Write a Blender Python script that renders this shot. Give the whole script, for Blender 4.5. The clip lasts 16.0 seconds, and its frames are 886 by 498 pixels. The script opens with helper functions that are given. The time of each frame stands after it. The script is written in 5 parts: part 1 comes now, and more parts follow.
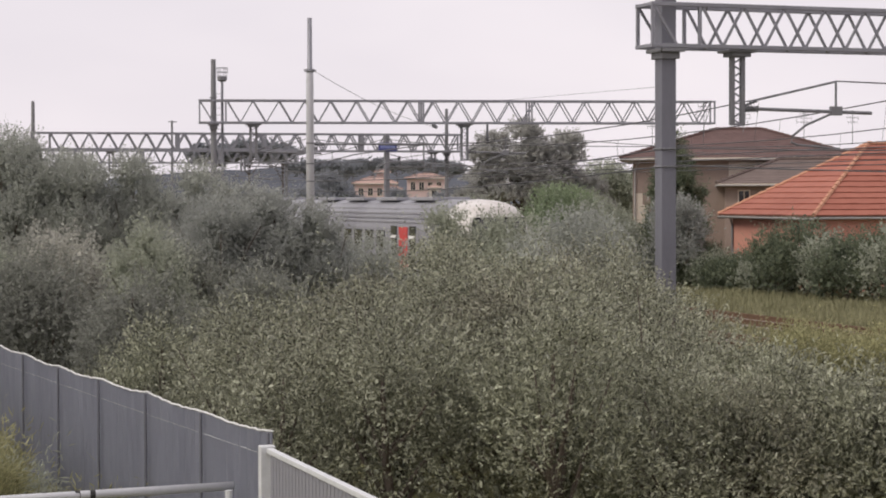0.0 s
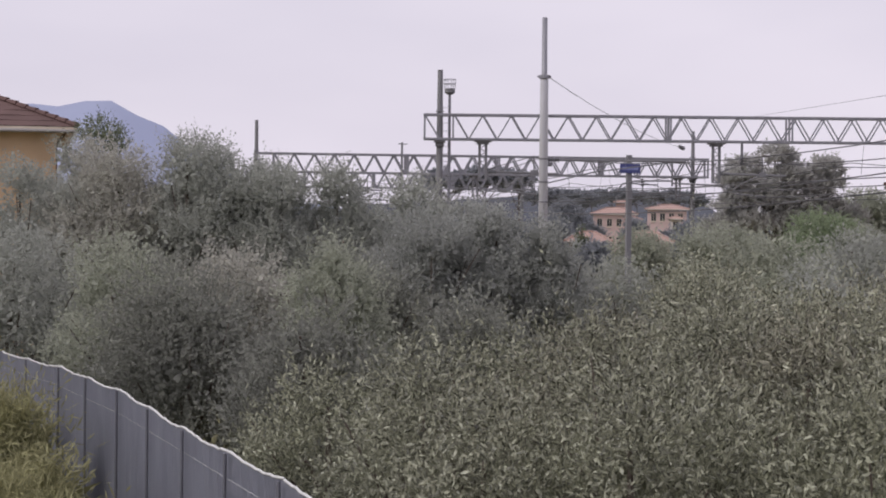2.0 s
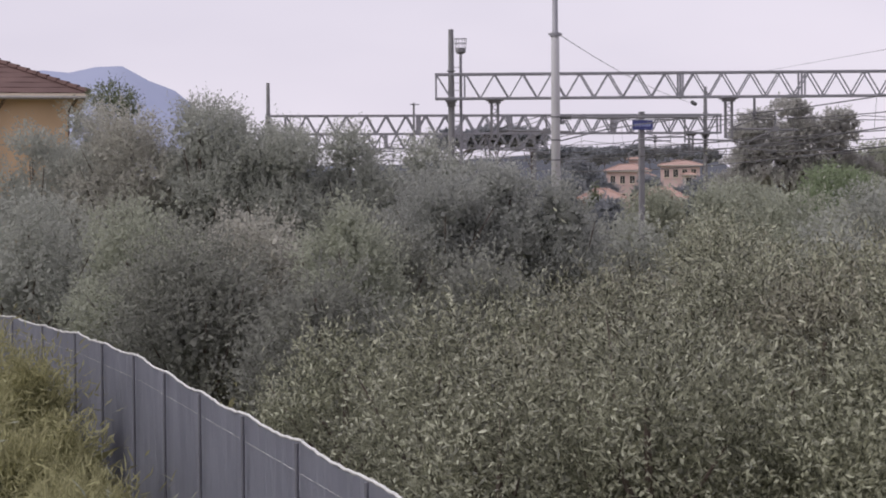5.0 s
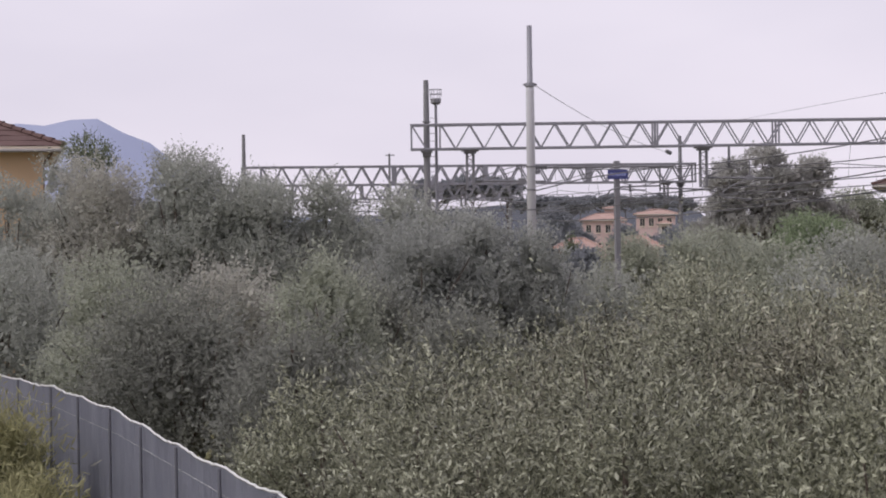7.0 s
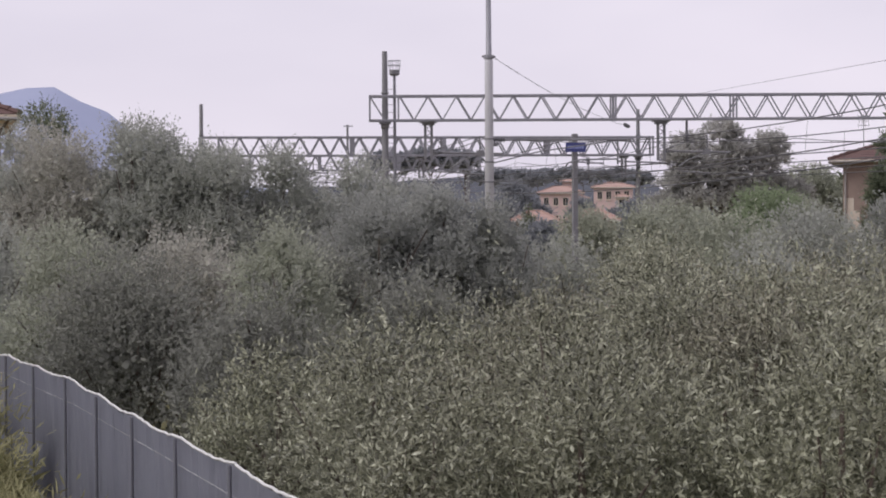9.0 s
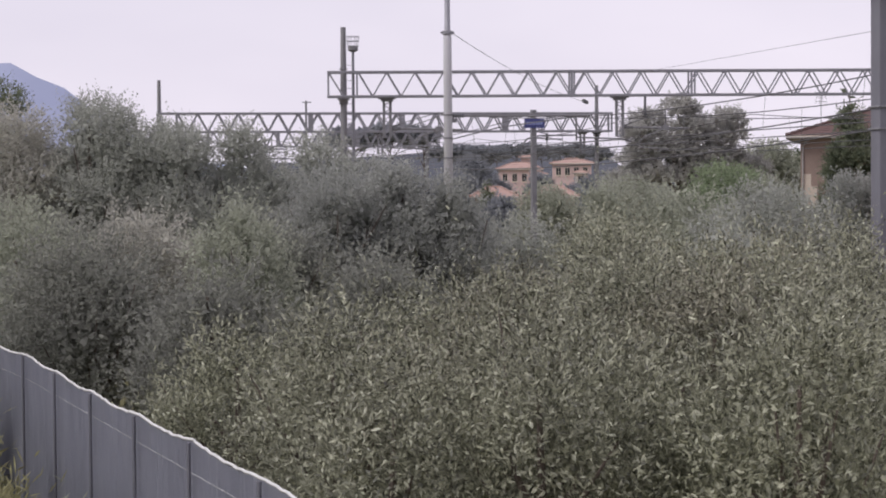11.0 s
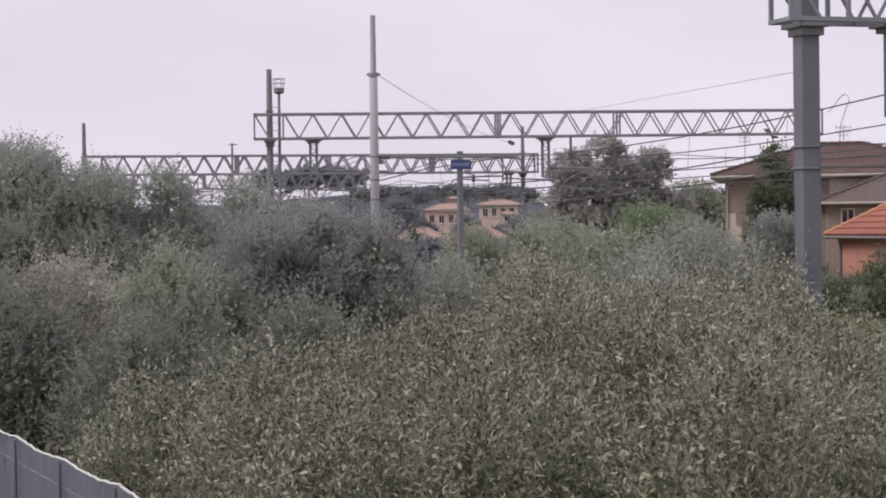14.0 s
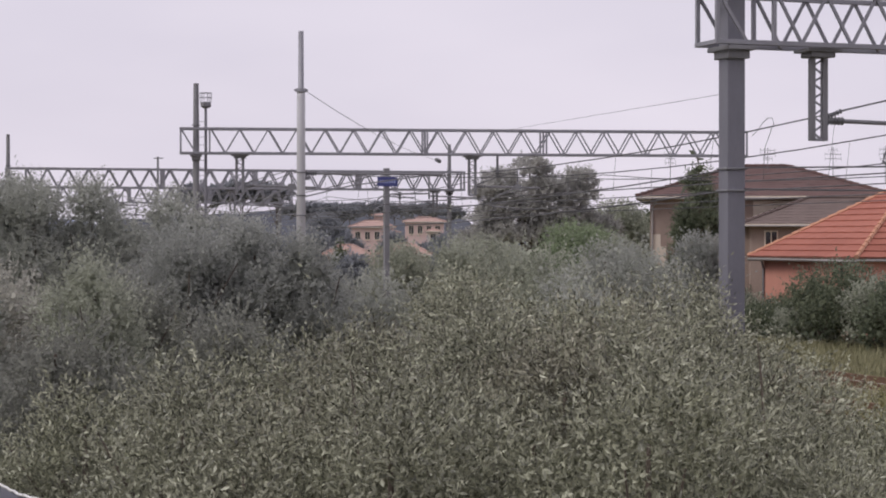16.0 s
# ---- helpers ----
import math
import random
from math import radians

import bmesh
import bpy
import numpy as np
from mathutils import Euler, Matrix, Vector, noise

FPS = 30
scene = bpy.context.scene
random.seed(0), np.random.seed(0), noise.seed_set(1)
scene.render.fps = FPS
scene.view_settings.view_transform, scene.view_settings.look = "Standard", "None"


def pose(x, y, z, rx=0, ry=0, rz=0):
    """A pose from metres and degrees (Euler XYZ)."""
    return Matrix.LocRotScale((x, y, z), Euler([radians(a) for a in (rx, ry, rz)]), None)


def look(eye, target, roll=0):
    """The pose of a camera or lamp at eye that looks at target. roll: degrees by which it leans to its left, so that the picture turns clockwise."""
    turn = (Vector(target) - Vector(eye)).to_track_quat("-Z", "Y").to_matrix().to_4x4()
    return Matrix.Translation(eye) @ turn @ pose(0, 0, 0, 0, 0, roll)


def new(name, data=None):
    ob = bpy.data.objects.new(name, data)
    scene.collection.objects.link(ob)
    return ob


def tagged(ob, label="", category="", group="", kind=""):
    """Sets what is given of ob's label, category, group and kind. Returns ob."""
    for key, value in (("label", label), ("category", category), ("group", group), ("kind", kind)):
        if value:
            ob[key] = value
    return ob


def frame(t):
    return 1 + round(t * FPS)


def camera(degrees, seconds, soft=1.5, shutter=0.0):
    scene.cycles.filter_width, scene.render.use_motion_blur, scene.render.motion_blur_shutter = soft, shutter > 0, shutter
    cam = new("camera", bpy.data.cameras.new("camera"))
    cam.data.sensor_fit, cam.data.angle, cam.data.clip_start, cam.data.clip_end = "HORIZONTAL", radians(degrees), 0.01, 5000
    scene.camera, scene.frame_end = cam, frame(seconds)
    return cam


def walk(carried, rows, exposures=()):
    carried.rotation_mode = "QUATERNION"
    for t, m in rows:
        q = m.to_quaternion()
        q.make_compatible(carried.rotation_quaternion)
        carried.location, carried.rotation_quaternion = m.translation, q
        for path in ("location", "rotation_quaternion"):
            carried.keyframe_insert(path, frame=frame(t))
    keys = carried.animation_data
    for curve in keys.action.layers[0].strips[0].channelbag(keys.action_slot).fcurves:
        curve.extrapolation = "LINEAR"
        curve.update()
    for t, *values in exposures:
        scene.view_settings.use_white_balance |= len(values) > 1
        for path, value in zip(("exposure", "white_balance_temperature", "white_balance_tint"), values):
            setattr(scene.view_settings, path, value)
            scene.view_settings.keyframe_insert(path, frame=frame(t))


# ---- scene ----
cam = camera(25.24, 16.0, soft=1.9)


def aim(x, y, z, yaw, pitch, roll):
    """A camera pose from its place, compass bearing, upward tilt and roll."""
    return pose(x, y, z, 0, 0, -yaw) @ pose(0, 0, 0, 90 + pitch) @ pose(0, 0, 0, 0, 0, roll)


PATH = [
    (0, aim(-2.27, -7.52, 4.38, 19.299, -1.509, -0.171)),
    (0.3, aim(-2.15, -7.25, 4.40, 18.008, -1.694, -0.211)),
    (0.5, aim(-2.25, -7.41, 4.39, 17.434, -1.773, -0.146)),
    (0.7, aim(-2.28, -7.38, 4.36, 15.989, -1.714, -0.133)),
    (1.0, aim(-1.60, -6.58, 4.30, 14.368, -1.728, -0.031)),
    (1.2, aim(-1.33, -5.58, 4.27, 14.409, -1.651, -0.042)),
    (1.4, aim(-0.83, -3.67, 4.16, 13.938, -1.074, 0.012)),
    (1.5, aim(-0.60, -2.82, 4.22, 13.340, -1.060, 0.100)),
    (1.6, aim(-0.36, -1.96, 4.31, 13.237, -0.943, 0.194)),
    (2, aim(0.00, 0.00, 4.10, 12.415, -0.604, 0.567)),
    (2.5, aim(0.00, 0.00, 4.10, 13.537, -0.283, 0.564)),
    (3, aim(0.00, 0.00, 4.10, 13.569, -0.955, 0.554)),
    (3.5, aim(0.00, 0.00, 4.10, 13.572, -1.083, 0.371)),
    (4, aim(0.00, 0.00, 4.10, 13.057, -1.249, 0.142)),
    (4.2, aim(0.00, 0.00, 4.10, 12.688, -1.713, 0.256)),
    (6.3, aim(0.00, 0.00, 4.10, 11.363, -1.444, -1.173)),
    (6.5, aim(0.00, 0.00, 4.10, 11.972, -0.800, -0.746)),
    (7, aim(0.00, 0.00, 4.10, 12.716, -0.312, -0.810)),
    (7.5, aim(0.00, 0.00, 4.10, 12.698, -0.319, -0.720)),
    (8, aim(0.00, 0.00, 4.10, 13.335, -0.325, -0.827)),
    (8.5, aim(0.00, 0.00, 4.10, 13.129, -1.215, -0.666)),
    (9, aim(0.00, 0.00, 4.10, 13.938, -1.145, -0.382)),
    (9.2, aim(0.00, 0.00, 4.10, 14.415, -1.250, -0.423)),
    (11.3, aim(0.00, 0.00, 4.10, 15.374, -1.862, -0.489)),
    (11.5, aim(0.00, 0.00, 4.10, 15.644, -1.782, -0.545)),
    (12, aim(0.00, 0.00, 4.10, 16.513, -0.968, -0.524)),
    (12.5, aim(0.00, 0.00, 4.10, 17.395, -0.606, -0.630)),
    (13, aim(0.00, 0.00, 4.10, 18.077, -0.608, -1.084)),
    (13.5, aim(0.00, 0.00, 4.10, 17.491, -0.675, -0.866)),
    (14, aim(0.00, 0.00, 4.10, 17.242, -0.666, -0.768)),
    (14.5, aim(0.00, 0.00, 4.10, 18.592, -0.278, -0.327)),
    (15, aim(0.00, 0.00, 4.10, 17.834, 0.666, -0.049)),
    (15.5, aim(0.00, 0.00, 4.10, 17.446, 0.155, 0.029)),
    (16, aim(0.00, 0.00, 4.10, 19.400, -0.180, -0.000)),
]
EXPOSURES = ((0.0, 0.14, 6800, 7), (0.4, 0.1, 6550, 9), (1.0, 0.1, 6500, 9), (1.5, 0.03, 6420, 12), (2.5, -0.05, 6400, 12), (4.0, -0.02, 6400, 12), (6.5, 0.06, 6400, 12), (8.0, -0.04, 6400, 12), (9.0, 0.03, 6400, 12),
             (11.5, 0.1, 6400, 12), (12.0, 0.08, 6400, 12), (13.0, 0.0, 6400, 12), (14.5, 0.02, 6400, 12), (16.0, -0.06, 6420, 12))
walk(cam, PATH, EXPOSURES)

# ---- world, sun, exposure ----
world = bpy.data.worlds.new("overcast_sky")
scene.world = world
world.use_nodes = True
wt = world.node_tree
wt.nodes.clear()
w_out = wt.nodes.new("ShaderNodeOutputWorld")
w_bg = wt.nodes.new("ShaderNodeBackground")
w_sky = wt.nodes.new("ShaderNodeTexSky")
w_sky.sky_type = "NISHITA"
w_sky.sun_disc = False
w_sky.sun_elevation = radians(48)
w_sky.sun_rotation = radians(-99)
w_sky.air_density = 1.0
w_sky.dust_density = 4.0
w_mix = wt.nodes.new("ShaderNodeMix")
w_mix.data_type = "RGBA"
w_mix.inputs[0].default_value = 0.93
w_co = wt.nodes.new("ShaderNodeTexCoord")
w_map = wt.nodes.new("ShaderNodeMapping")
w_map.inputs["Scale"].default_value = (1.0, 1.0, 3.2)
w_noise = wt.nodes.new("ShaderNodeTexNoise")
w_noise.inputs["Scale"].default_value = 2.6
w_noise.inputs["Detail"].default_value = 4.0
w_ramp = wt.nodes.new("ShaderNodeValToRGB")
w_ramp.color_ramp.elements[0].position = 0.3
w_ramp.color_ramp.elements[0].color = (6.55, 6.15, 7.0, 1)
w_ramp.color_ramp.elements[1].position = 0.72
w_ramp.color_ramp.elements[1].color = (7.9, 7.35, 8.1, 1)
wt.links.new(w_co.outputs["Generated"], w_map.inputs["Vector"])
wt.links.new(w_map.outputs[0], w_noise.inputs["Vector"])
wt.links.new(w_noise.outputs[0], w_ramp.inputs[0])
wt.links.new(w_sky.outputs[0], w_mix.inputs[6])
wt.links.new(w_ramp.outputs[0], w_mix.inputs[7])
wt.links.new(w_mix.outputs[2], w_bg.inputs["Color"])
w_bg.inputs["Strength"].default_value = 0.114
wt.links.new(w_bg.outputs[0], w_out.inputs["Surface"])

sun_data = bpy.data.lights.new("sun", "SUN")
sun_data.energy = 1.8
sun_data.angle = radians(25)
sun_data.color = (1.0, 0.96, 0.9)
sun = new("sun", sun_data)
sun.matrix_world = look((-72, -12, 70), (0, 0, 0))
scene.view_settings.exposure = 0.0


# ---- materials ----
def mat(name, c1, c2, scale=4.0, rough=0.7, metal=0.0, bump=0.15, fine=40.0, island=0.0, obj=0.0, spec=0.4,
        sheer=0.0, stretch=(1, 1, 1)):
    """A procedural surface: two colours mixed by noise at two scales, with fine relief."""
    m = bpy.data.materials.new(name)
    m.use_nodes = True
    nt = m.node_tree
    b = nt.nodes["Principled BSDF"]
    b.inputs["Roughness"].default_value = rough
    b.inputs["Metallic"].default_value = metal
    b.inputs["Specular IOR Level"].default_value = spec
    co = nt.nodes.new("ShaderNodeTexCoord")
    mp = nt.nodes.new("ShaderNodeMapping")
    mp.inputs["Scale"].default_value = stretch
    nt.links.new(co.outputs["Object"], mp.inputs["Vector"])
    n1 = nt.nodes.new("ShaderNodeTexNoise")
    n1.inputs["Scale"].default_value = scale
    n1.inputs["Detail"].default_value = 6.0
    n1.inputs["Roughness"].default_value = 0.65
    n2 = nt.nodes.new("ShaderNodeTexNoise")
    n2.inputs["Scale"].default_value = fine
    n2.inputs["Detail"].default_value = 3.0
    for n in (n1, n2):
        nt.links.new(mp.outputs[0], n.inputs["Vector"])
    add = nt.nodes.new("ShaderNodeMath")
    add.operation = "MULTIPLY_ADD"
    add.inputs[1].default_value = 0.35
    nt.links.new(n2.outputs[0], add.inputs[0])
    sub = nt.nodes.new("ShaderNodeMath")
    sub.operation = "MULTIPLY_ADD"
    sub.inputs[1].default_value = 1.5
    sub.inputs[2].default_value = -0.42
    nt.links.new(n1.outputs[0], sub.inputs[0])
    nt.links.new(sub.outputs[0], add.inputs[2])
    last = add
    if island or obj:
        src = nt.nodes.new("ShaderNodeNewGeometry" if island else "ShaderNodeObjectInfo")
        mul = nt.nodes.new("ShaderNodeMath")
        mul.operation = "MULTIPLY_ADD"
        mul.inputs[1].default_value = island or obj
        off = nt.nodes.new("ShaderNodeMath")
        off.operation = "SUBTRACT"
        off.inputs[1].default_value = (island or obj) * 0.5
        nt.links.new(src.outputs["Random Per Island" if island else "Random"], mul.inputs[0])
        nt.links.new(add.outputs[0], mul.inputs[2])
        nt.links.new(mul.outputs[0], off.inputs[0])
        last = off
    mix = nt.nodes.new("ShaderNodeMix")
    mix.data_type = "RGBA"
    mix.clamp_factor = True
    mix.inputs[6].default_value = (*c1, 1)
    mix.inputs[7].default_value = (*c2, 1)
    nt.links.new(last.outputs[0], mix.inputs[0])
    nt.links.new(mix.outputs[2], b.inputs["Base Color"])
    if bump:
        bp = nt.nodes.new("ShaderNodeBump")
        bp.inputs["Strength"].default_value = bump
        bp.inputs["Distance"].default_value = 0.02
        nt.links.new(n2.outputs[0], bp.inputs["Height"])
        nt.links.new(bp.outputs[0], b.inputs["Normal"])
    if sheer:
        tr = nt.nodes.new("ShaderNodeBsdfTranslucent")
        nt.links.new(mix.outputs[2], tr.inputs["Color"])
        ms = nt.nodes.new("ShaderNodeMixShader")
        ms.inputs[0].default_value = sheer
        nt.links.new(b.outputs[0], ms.inputs[1])
        nt.links.new(tr.outputs[0], ms.inputs[2])
        nt.links.new(ms.outputs[0], nt.nodes["Material Output"].inputs["Surface"])
    return m


def leafmat(name, c1, c2, scale=0.7, rough=0.6, island=0.35, spec=0.15, sheer=0.48):
    return mat(name, c1, c2, scale, rough, bump=0.0, fine=5.0, island=island, spec=spec, sheer=sheer)


LEAF_OLIVE = leafmat("olive_leaf", (0.058, 0.060, 0.040), (0.541, 0.551, 0.410), 0.5, 0.34, 0.85, 0.5, 0.3)
LEAF_OLIVE_GREEN = leafmat("young_olive_leaf", (0.066, 0.070, 0.044), (0.536, 0.547, 0.402), 0.5, 0.34, 0.85, 0.5, 0.3)
LEAF_OLIVE_BROWN = leafmat("dry_olive_leaf", (0.058, 0.056, 0.038), (0.480, 0.469, 0.355), 0.5, 0.34, 0.85, 0.45, 0.3)
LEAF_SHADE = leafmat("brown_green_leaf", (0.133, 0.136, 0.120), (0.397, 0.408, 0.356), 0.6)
LEAF_GREY = leafmat("grey_green_leaf", (0.296, 0.308, 0.278), (0.495, 0.51, 0.458), island=0.2)
LEAF_PALE = leafmat("pale_grey_green_leaf", (0.262, 0.258, 0.227), (0.628, 0.619, 0.550))
LEAF_GREEN = leafmat("fresh_green_leaf", (0.231, 0.245, 0.200), (0.547, 0.570, 0.464))
LEAF_DARK = leafmat("dark_evergreen_leaf", (0.081, 0.100, 0.073), (0.250, 0.281, 0.182), 0.7, 0.5, 0.7, 0.3)
LEAF_DUSTY = leafmat("dusty_twiggy_leaf", (0.272, 0.282, 0.262), (0.455, 0.468, 0.435), island=0.2)
LEAF_BRIGHT = leafmat("bright_green_leaf", (0.17, 0.21, 0.135), (0.38, 0.45, 0.29))
LEAF_YELLOW = leafmat("yellow_green_weed", (0.18, 0.175, 0.09), (0.49, 0.475, 0.27), 1.6, 0.6, 0.8)
LEAF_EUC = leafmat("eucalyptus_leaf", (0.31, 0.31, 0.295), (0.60, 0.595, 0.565))
# far foliage: pale blue-grey leaf colour imitates the haze of distance
LEAF_FAR = leafmat("haze_grey_far_leaf", (0.19, 0.202, 0.224), (0.335, 0.351, 0.373))
BARK = mat("bark", (0.07, 0.055, 0.045), (0.16, 0.13, 0.11), 6, 0.9, bump=0.5, fine=30, stretch=(1, 1, 0.3))
EARTH = mat("rough_grass_ground", (0.08, 0.085, 0.035), (0.23, 0.21, 0.10), 0.5, 0.95, bump=0.6, fine=6)
GRASS = mat("grass_blade", (0.19, 0.18, 0.085), (0.45, 0.42, 0.23), 0.8, 0.6, bump=0, fine=4, island=0.7, sheer=0.25)
TRACK_GRASS = mat("brown_green_grass_blade", (0.14, 0.138, 0.075), (0.35, 0.335, 0.2), 0.8, 0.7, bump=0, fine=4, island=0.7, sheer=0.25)
STRAW = mat("dry_grass_blade", (0.24, 0.20, 0.10), (0.42, 0.36, 0.2), 1.2, 0.7, bump=0, fine=4, island=0.7, sheer=0.2)
BALLAST = mat("ballast_stone", (0.12, 0.105, 0.095), (0.30, 0.27, 0.24), 3, 0.95, bump=1.0, fine=18)
STEEL = mat("galvanised_steel", (0.20, 0.20, 0.225), (0.31, 0.31, 0.34), 1.5, 0.55, 0.3, 0.08, 30, stretch=(1, 1, 0.4))
STEEL_DARK = mat("weathered_steel", (0.16, 0.16, 0.17), (0.26, 0.26, 0.275), 2.0, 0.6, 0.3, 0.1, 30, stretch=(1, 1, 0.4))
STEEL_POST = mat("blue_grey_post_steel", (0.135, 0.135, 0.16), (0.215, 0.215, 0.245), 1.5, 0.6, 0.25, 0.08, 30, stretch=(1, 1, 0.3))
STEEL_PALE = mat("pale_grey_painted_steel", (0.46, 0.46, 0.49), (0.58, 0.58, 0.61), 2.0, 0.45, 0.1, 0.05, 25, stretch=(1, 1, 0.3))
RUST = mat("rusty_rail_steel", (0.12, 0.07, 0.045), (0.23, 0.15, 0.10), 3, 0.7, 0.5, 0.2, 30)
COPPER = mat("dull_contact_wire", (0.07, 0.07, 0.075), (0.13, 0.13, 0.135), 3, 0.5, 0.6, 0.0)
PORCELAIN = mat("grey_porcelain_insulator", (0.10, 0.10, 0.11), (0.2, 0.2, 0.21), 8, 0.25, 0, 0.0)
CONCRETE = mat("concrete_sleeper", (0.28, 0.26, 0.24), (0.42, 0.40, 0.37), 4, 0.9, bump=0.4)
SIGN_BLUE = mat("blue_enamel", (0.05, 0.06, 0.19), (0.075, 0.085, 0.25), 4, 0.3, bump=0.02)
WHITE = mat("white_paint", (0.70, 0.70, 0.70), (0.80, 0.80, 0.79), 4, 0.45, bump=0.03)
NET = mat("grey_shade_netting", (0.215, 0.222, 0.268), (0.295, 0.305, 0.355), 1.2, 0.85, bump=0.25, fine=90, stretch=(1, 1, 0.5))
NET_CORD = mat("white_net_hem", (0.50, 0.50, 0.50), (0.64, 0.64, 0.63), 8, 0.8, bump=0.2)
RAIL_WHITE = mat("galvanised_white_rail", (0.50, 0.51, 0.52), (0.66, 0.67, 0.68), 5, 0.45, 0.15, 0.08)
PLASTER_PINK = mat("pink_plaster", (0.50, 0.23, 0.18), (0.60, 0.29, 0.225), 1.2, 0.92, bump=0.2, fine=25)
PLASTER_YELLOW = mat("apricot_plaster", (0.56, 0.40, 0.255), (0.64, 0.46, 0.30), 0.8, 0.92, bump=0.15, fine=25)
PLASTER_BROWN = mat("stained_beige_plaster", (0.20, 0.152, 0.132), (0.335, 0.26, 0.225), 0.9, 0.95, bump=0.3, fine=20)
PLASTER_BARE = mat("pale_patched_plaster", (0.42, 0.36, 0.30), (0.60, 0.53, 0.46), 1.5, 0.95, bump=0.3, fine=20)
TILE_ORANGE = mat("orange_clay_tile", (0.27, 0.09, 0.062), (0.37, 0.14, 0.10), 1.3, 0.8, bump=0.25, fine=22, obj=0.35)
TILE_RIDGE = mat("pale_orange_ridge_tile", (0.42, 0.20, 0.13), (0.54, 0.30, 0.20), 3, 0.85, bump=0.2)
TILE_BROWN = mat("brown_clay_tile", (0.083, 0.050, 0.047), (0.142, 0.086, 0.079), 1.0, 0.9, bump=0.4, fine=12, obj=0.3)
WOOD_EAVE = mat("dark_eave_wood", (0.09, 0.06, 0.05), (0.16, 0.11, 0.09), 5, 0.7, bump=0.2)
GUTTER = mat("grey_gutter_metal", (0.26, 0.245, 0.24), (0.38, 0.36, 0.35), 4, 0.5, 0.3, 0.05)
CREAM = mat("cream_eave_paint", (0.58, 0.50, 0.40), (0.70, 0.62, 0.52), 3, 0.8, bump=0.1)
TILE_GREY = mat("grey_brown_clay_tile", (0.10, 0.075, 0.068), (0.17, 0.13, 0.118), 1.0, 0.9, bump=0.4, fine=12, obj=0.3)
# town roof tile, paled in its colour to stand for distance haze
TILE_TOWN = mat("haze_paled_far_tile", (0.35, 0.235, 0.205), (0.43, 0.305, 0.27), 0.6, 0.9, bump=0)
POST_DARK = mat("dark_grey_post", (0.12, 0.122, 0.145), (0.17, 0.172, 0.195), 4, 0.6, 0.2, 0.05)
GLASS = mat("dark_window_glass", (0.015, 0.017, 0.02), (0.03, 0.033, 0.04), 3, 0.08, 0, 0.0, spec=0.6)
# grey part-metal base stands in for the sky mirrored in the glass
SCREEN = mat("sky_reflecting_windscreen", (0.16, 0.165, 0.18), (0.24, 0.245, 0.26), 2, 0.12, 0.6, 0.0)
SHUTTER = mat("brown_window_shutter", (0.13, 0.085, 0.06), (0.2, 0.14, 0.1), 5, 0.7, bump=0.2)
TRAIN_GREY = mat("train_grey_paint", (0.20, 0.20, 0.225), (0.27, 0.27, 0.295), 1.5, 0.45, 0.1, 0.05)
TRAIN_ROOF = mat("train_ribbed_roof", (0.25, 0.25, 0.28), (0.36, 0.36, 0.39), 1.5, 0.55, 0.2, 0.1)
TRAIN_WHITE = mat("train_soiled_white", (0.44, 0.40, 0.37), (0.72, 0.70, 0.69), 2.2, 0.4, 0, 0.05)
TRAIN_RED = mat("train_red_panel", (0.45, 0.03, 0.03), (0.55, 0.05, 0.045), 2, 0.4, 0, 0.03)
RUBBER = mat("black_rubber", (0.012, 0.012, 0.013), (0.03, 0.03, 0.03), 5, 0.6)
# the blue of the mountains is distance haze put into the base colour
HILL = mat("haze_blue_mountain", (0.27, 0.30, 0.42), (0.33, 0.36, 0.48), 0.004, 1.0, bump=0, fine=0.02, spec=0)
# woods lightened to blue-grey, so the colour carries the haze
HILL_NEAR = mat("haze_grey_wooded_hill", (0.08, 0.087, 0.105), (0.13, 0.138, 0.157), 0.05, 1.0, bump=0, fine=0.4, spec=0)


# ---- building helpers ----
def finish(name, bm, material, smooth=False):
    me = bpy.data.meshes.new(name)
    bm.normal_update()
    bm.to_mesh(me)
    bm.free()
    me.materials.append(material)
    if smooth:
        me.polygons.foreach_set("use_smooth", [True] * len(me.polygons))
    return me


def part(name, bm, material, parent, label="", smooth=False):
    ob = new(name, finish(name, bm, material, smooth))
    ob.parent = parent
    if label:
        tagged(ob, label)
    return ob


def thing(name, at, label, category, group="", kind="", turn=0):
    ob = new(name)
    ob.empty_display_size = 0.2
    ob.matrix_basis = pose(*at, 0, 0, turn)
    return tagged(ob, label, category, group, kind)


def solid(name, bm, material, label, category, group="", kind="", smooth=False):
    ob = new(name, finish(name, bm, material, smooth))
    return tagged(ob, label, category, group, kind)


def box(bm, lo, hi, bevel=0.0):
    lo, hi = Vector(lo), Vector(hi)
    g = bmesh.ops.create_cube(bm, size=1.0, matrix=Matrix.Translation((lo + hi) / 2) @ Matrix.Diagonal((*(hi - lo), 1)))
    if bevel:
        es = list({e for v in g["verts"] for e in v.link_edges})
        bmesh.ops.bevel(bm, geom=es, offset=bevel, segments=2, affect="EDGES", profile=0.6)
    return bm


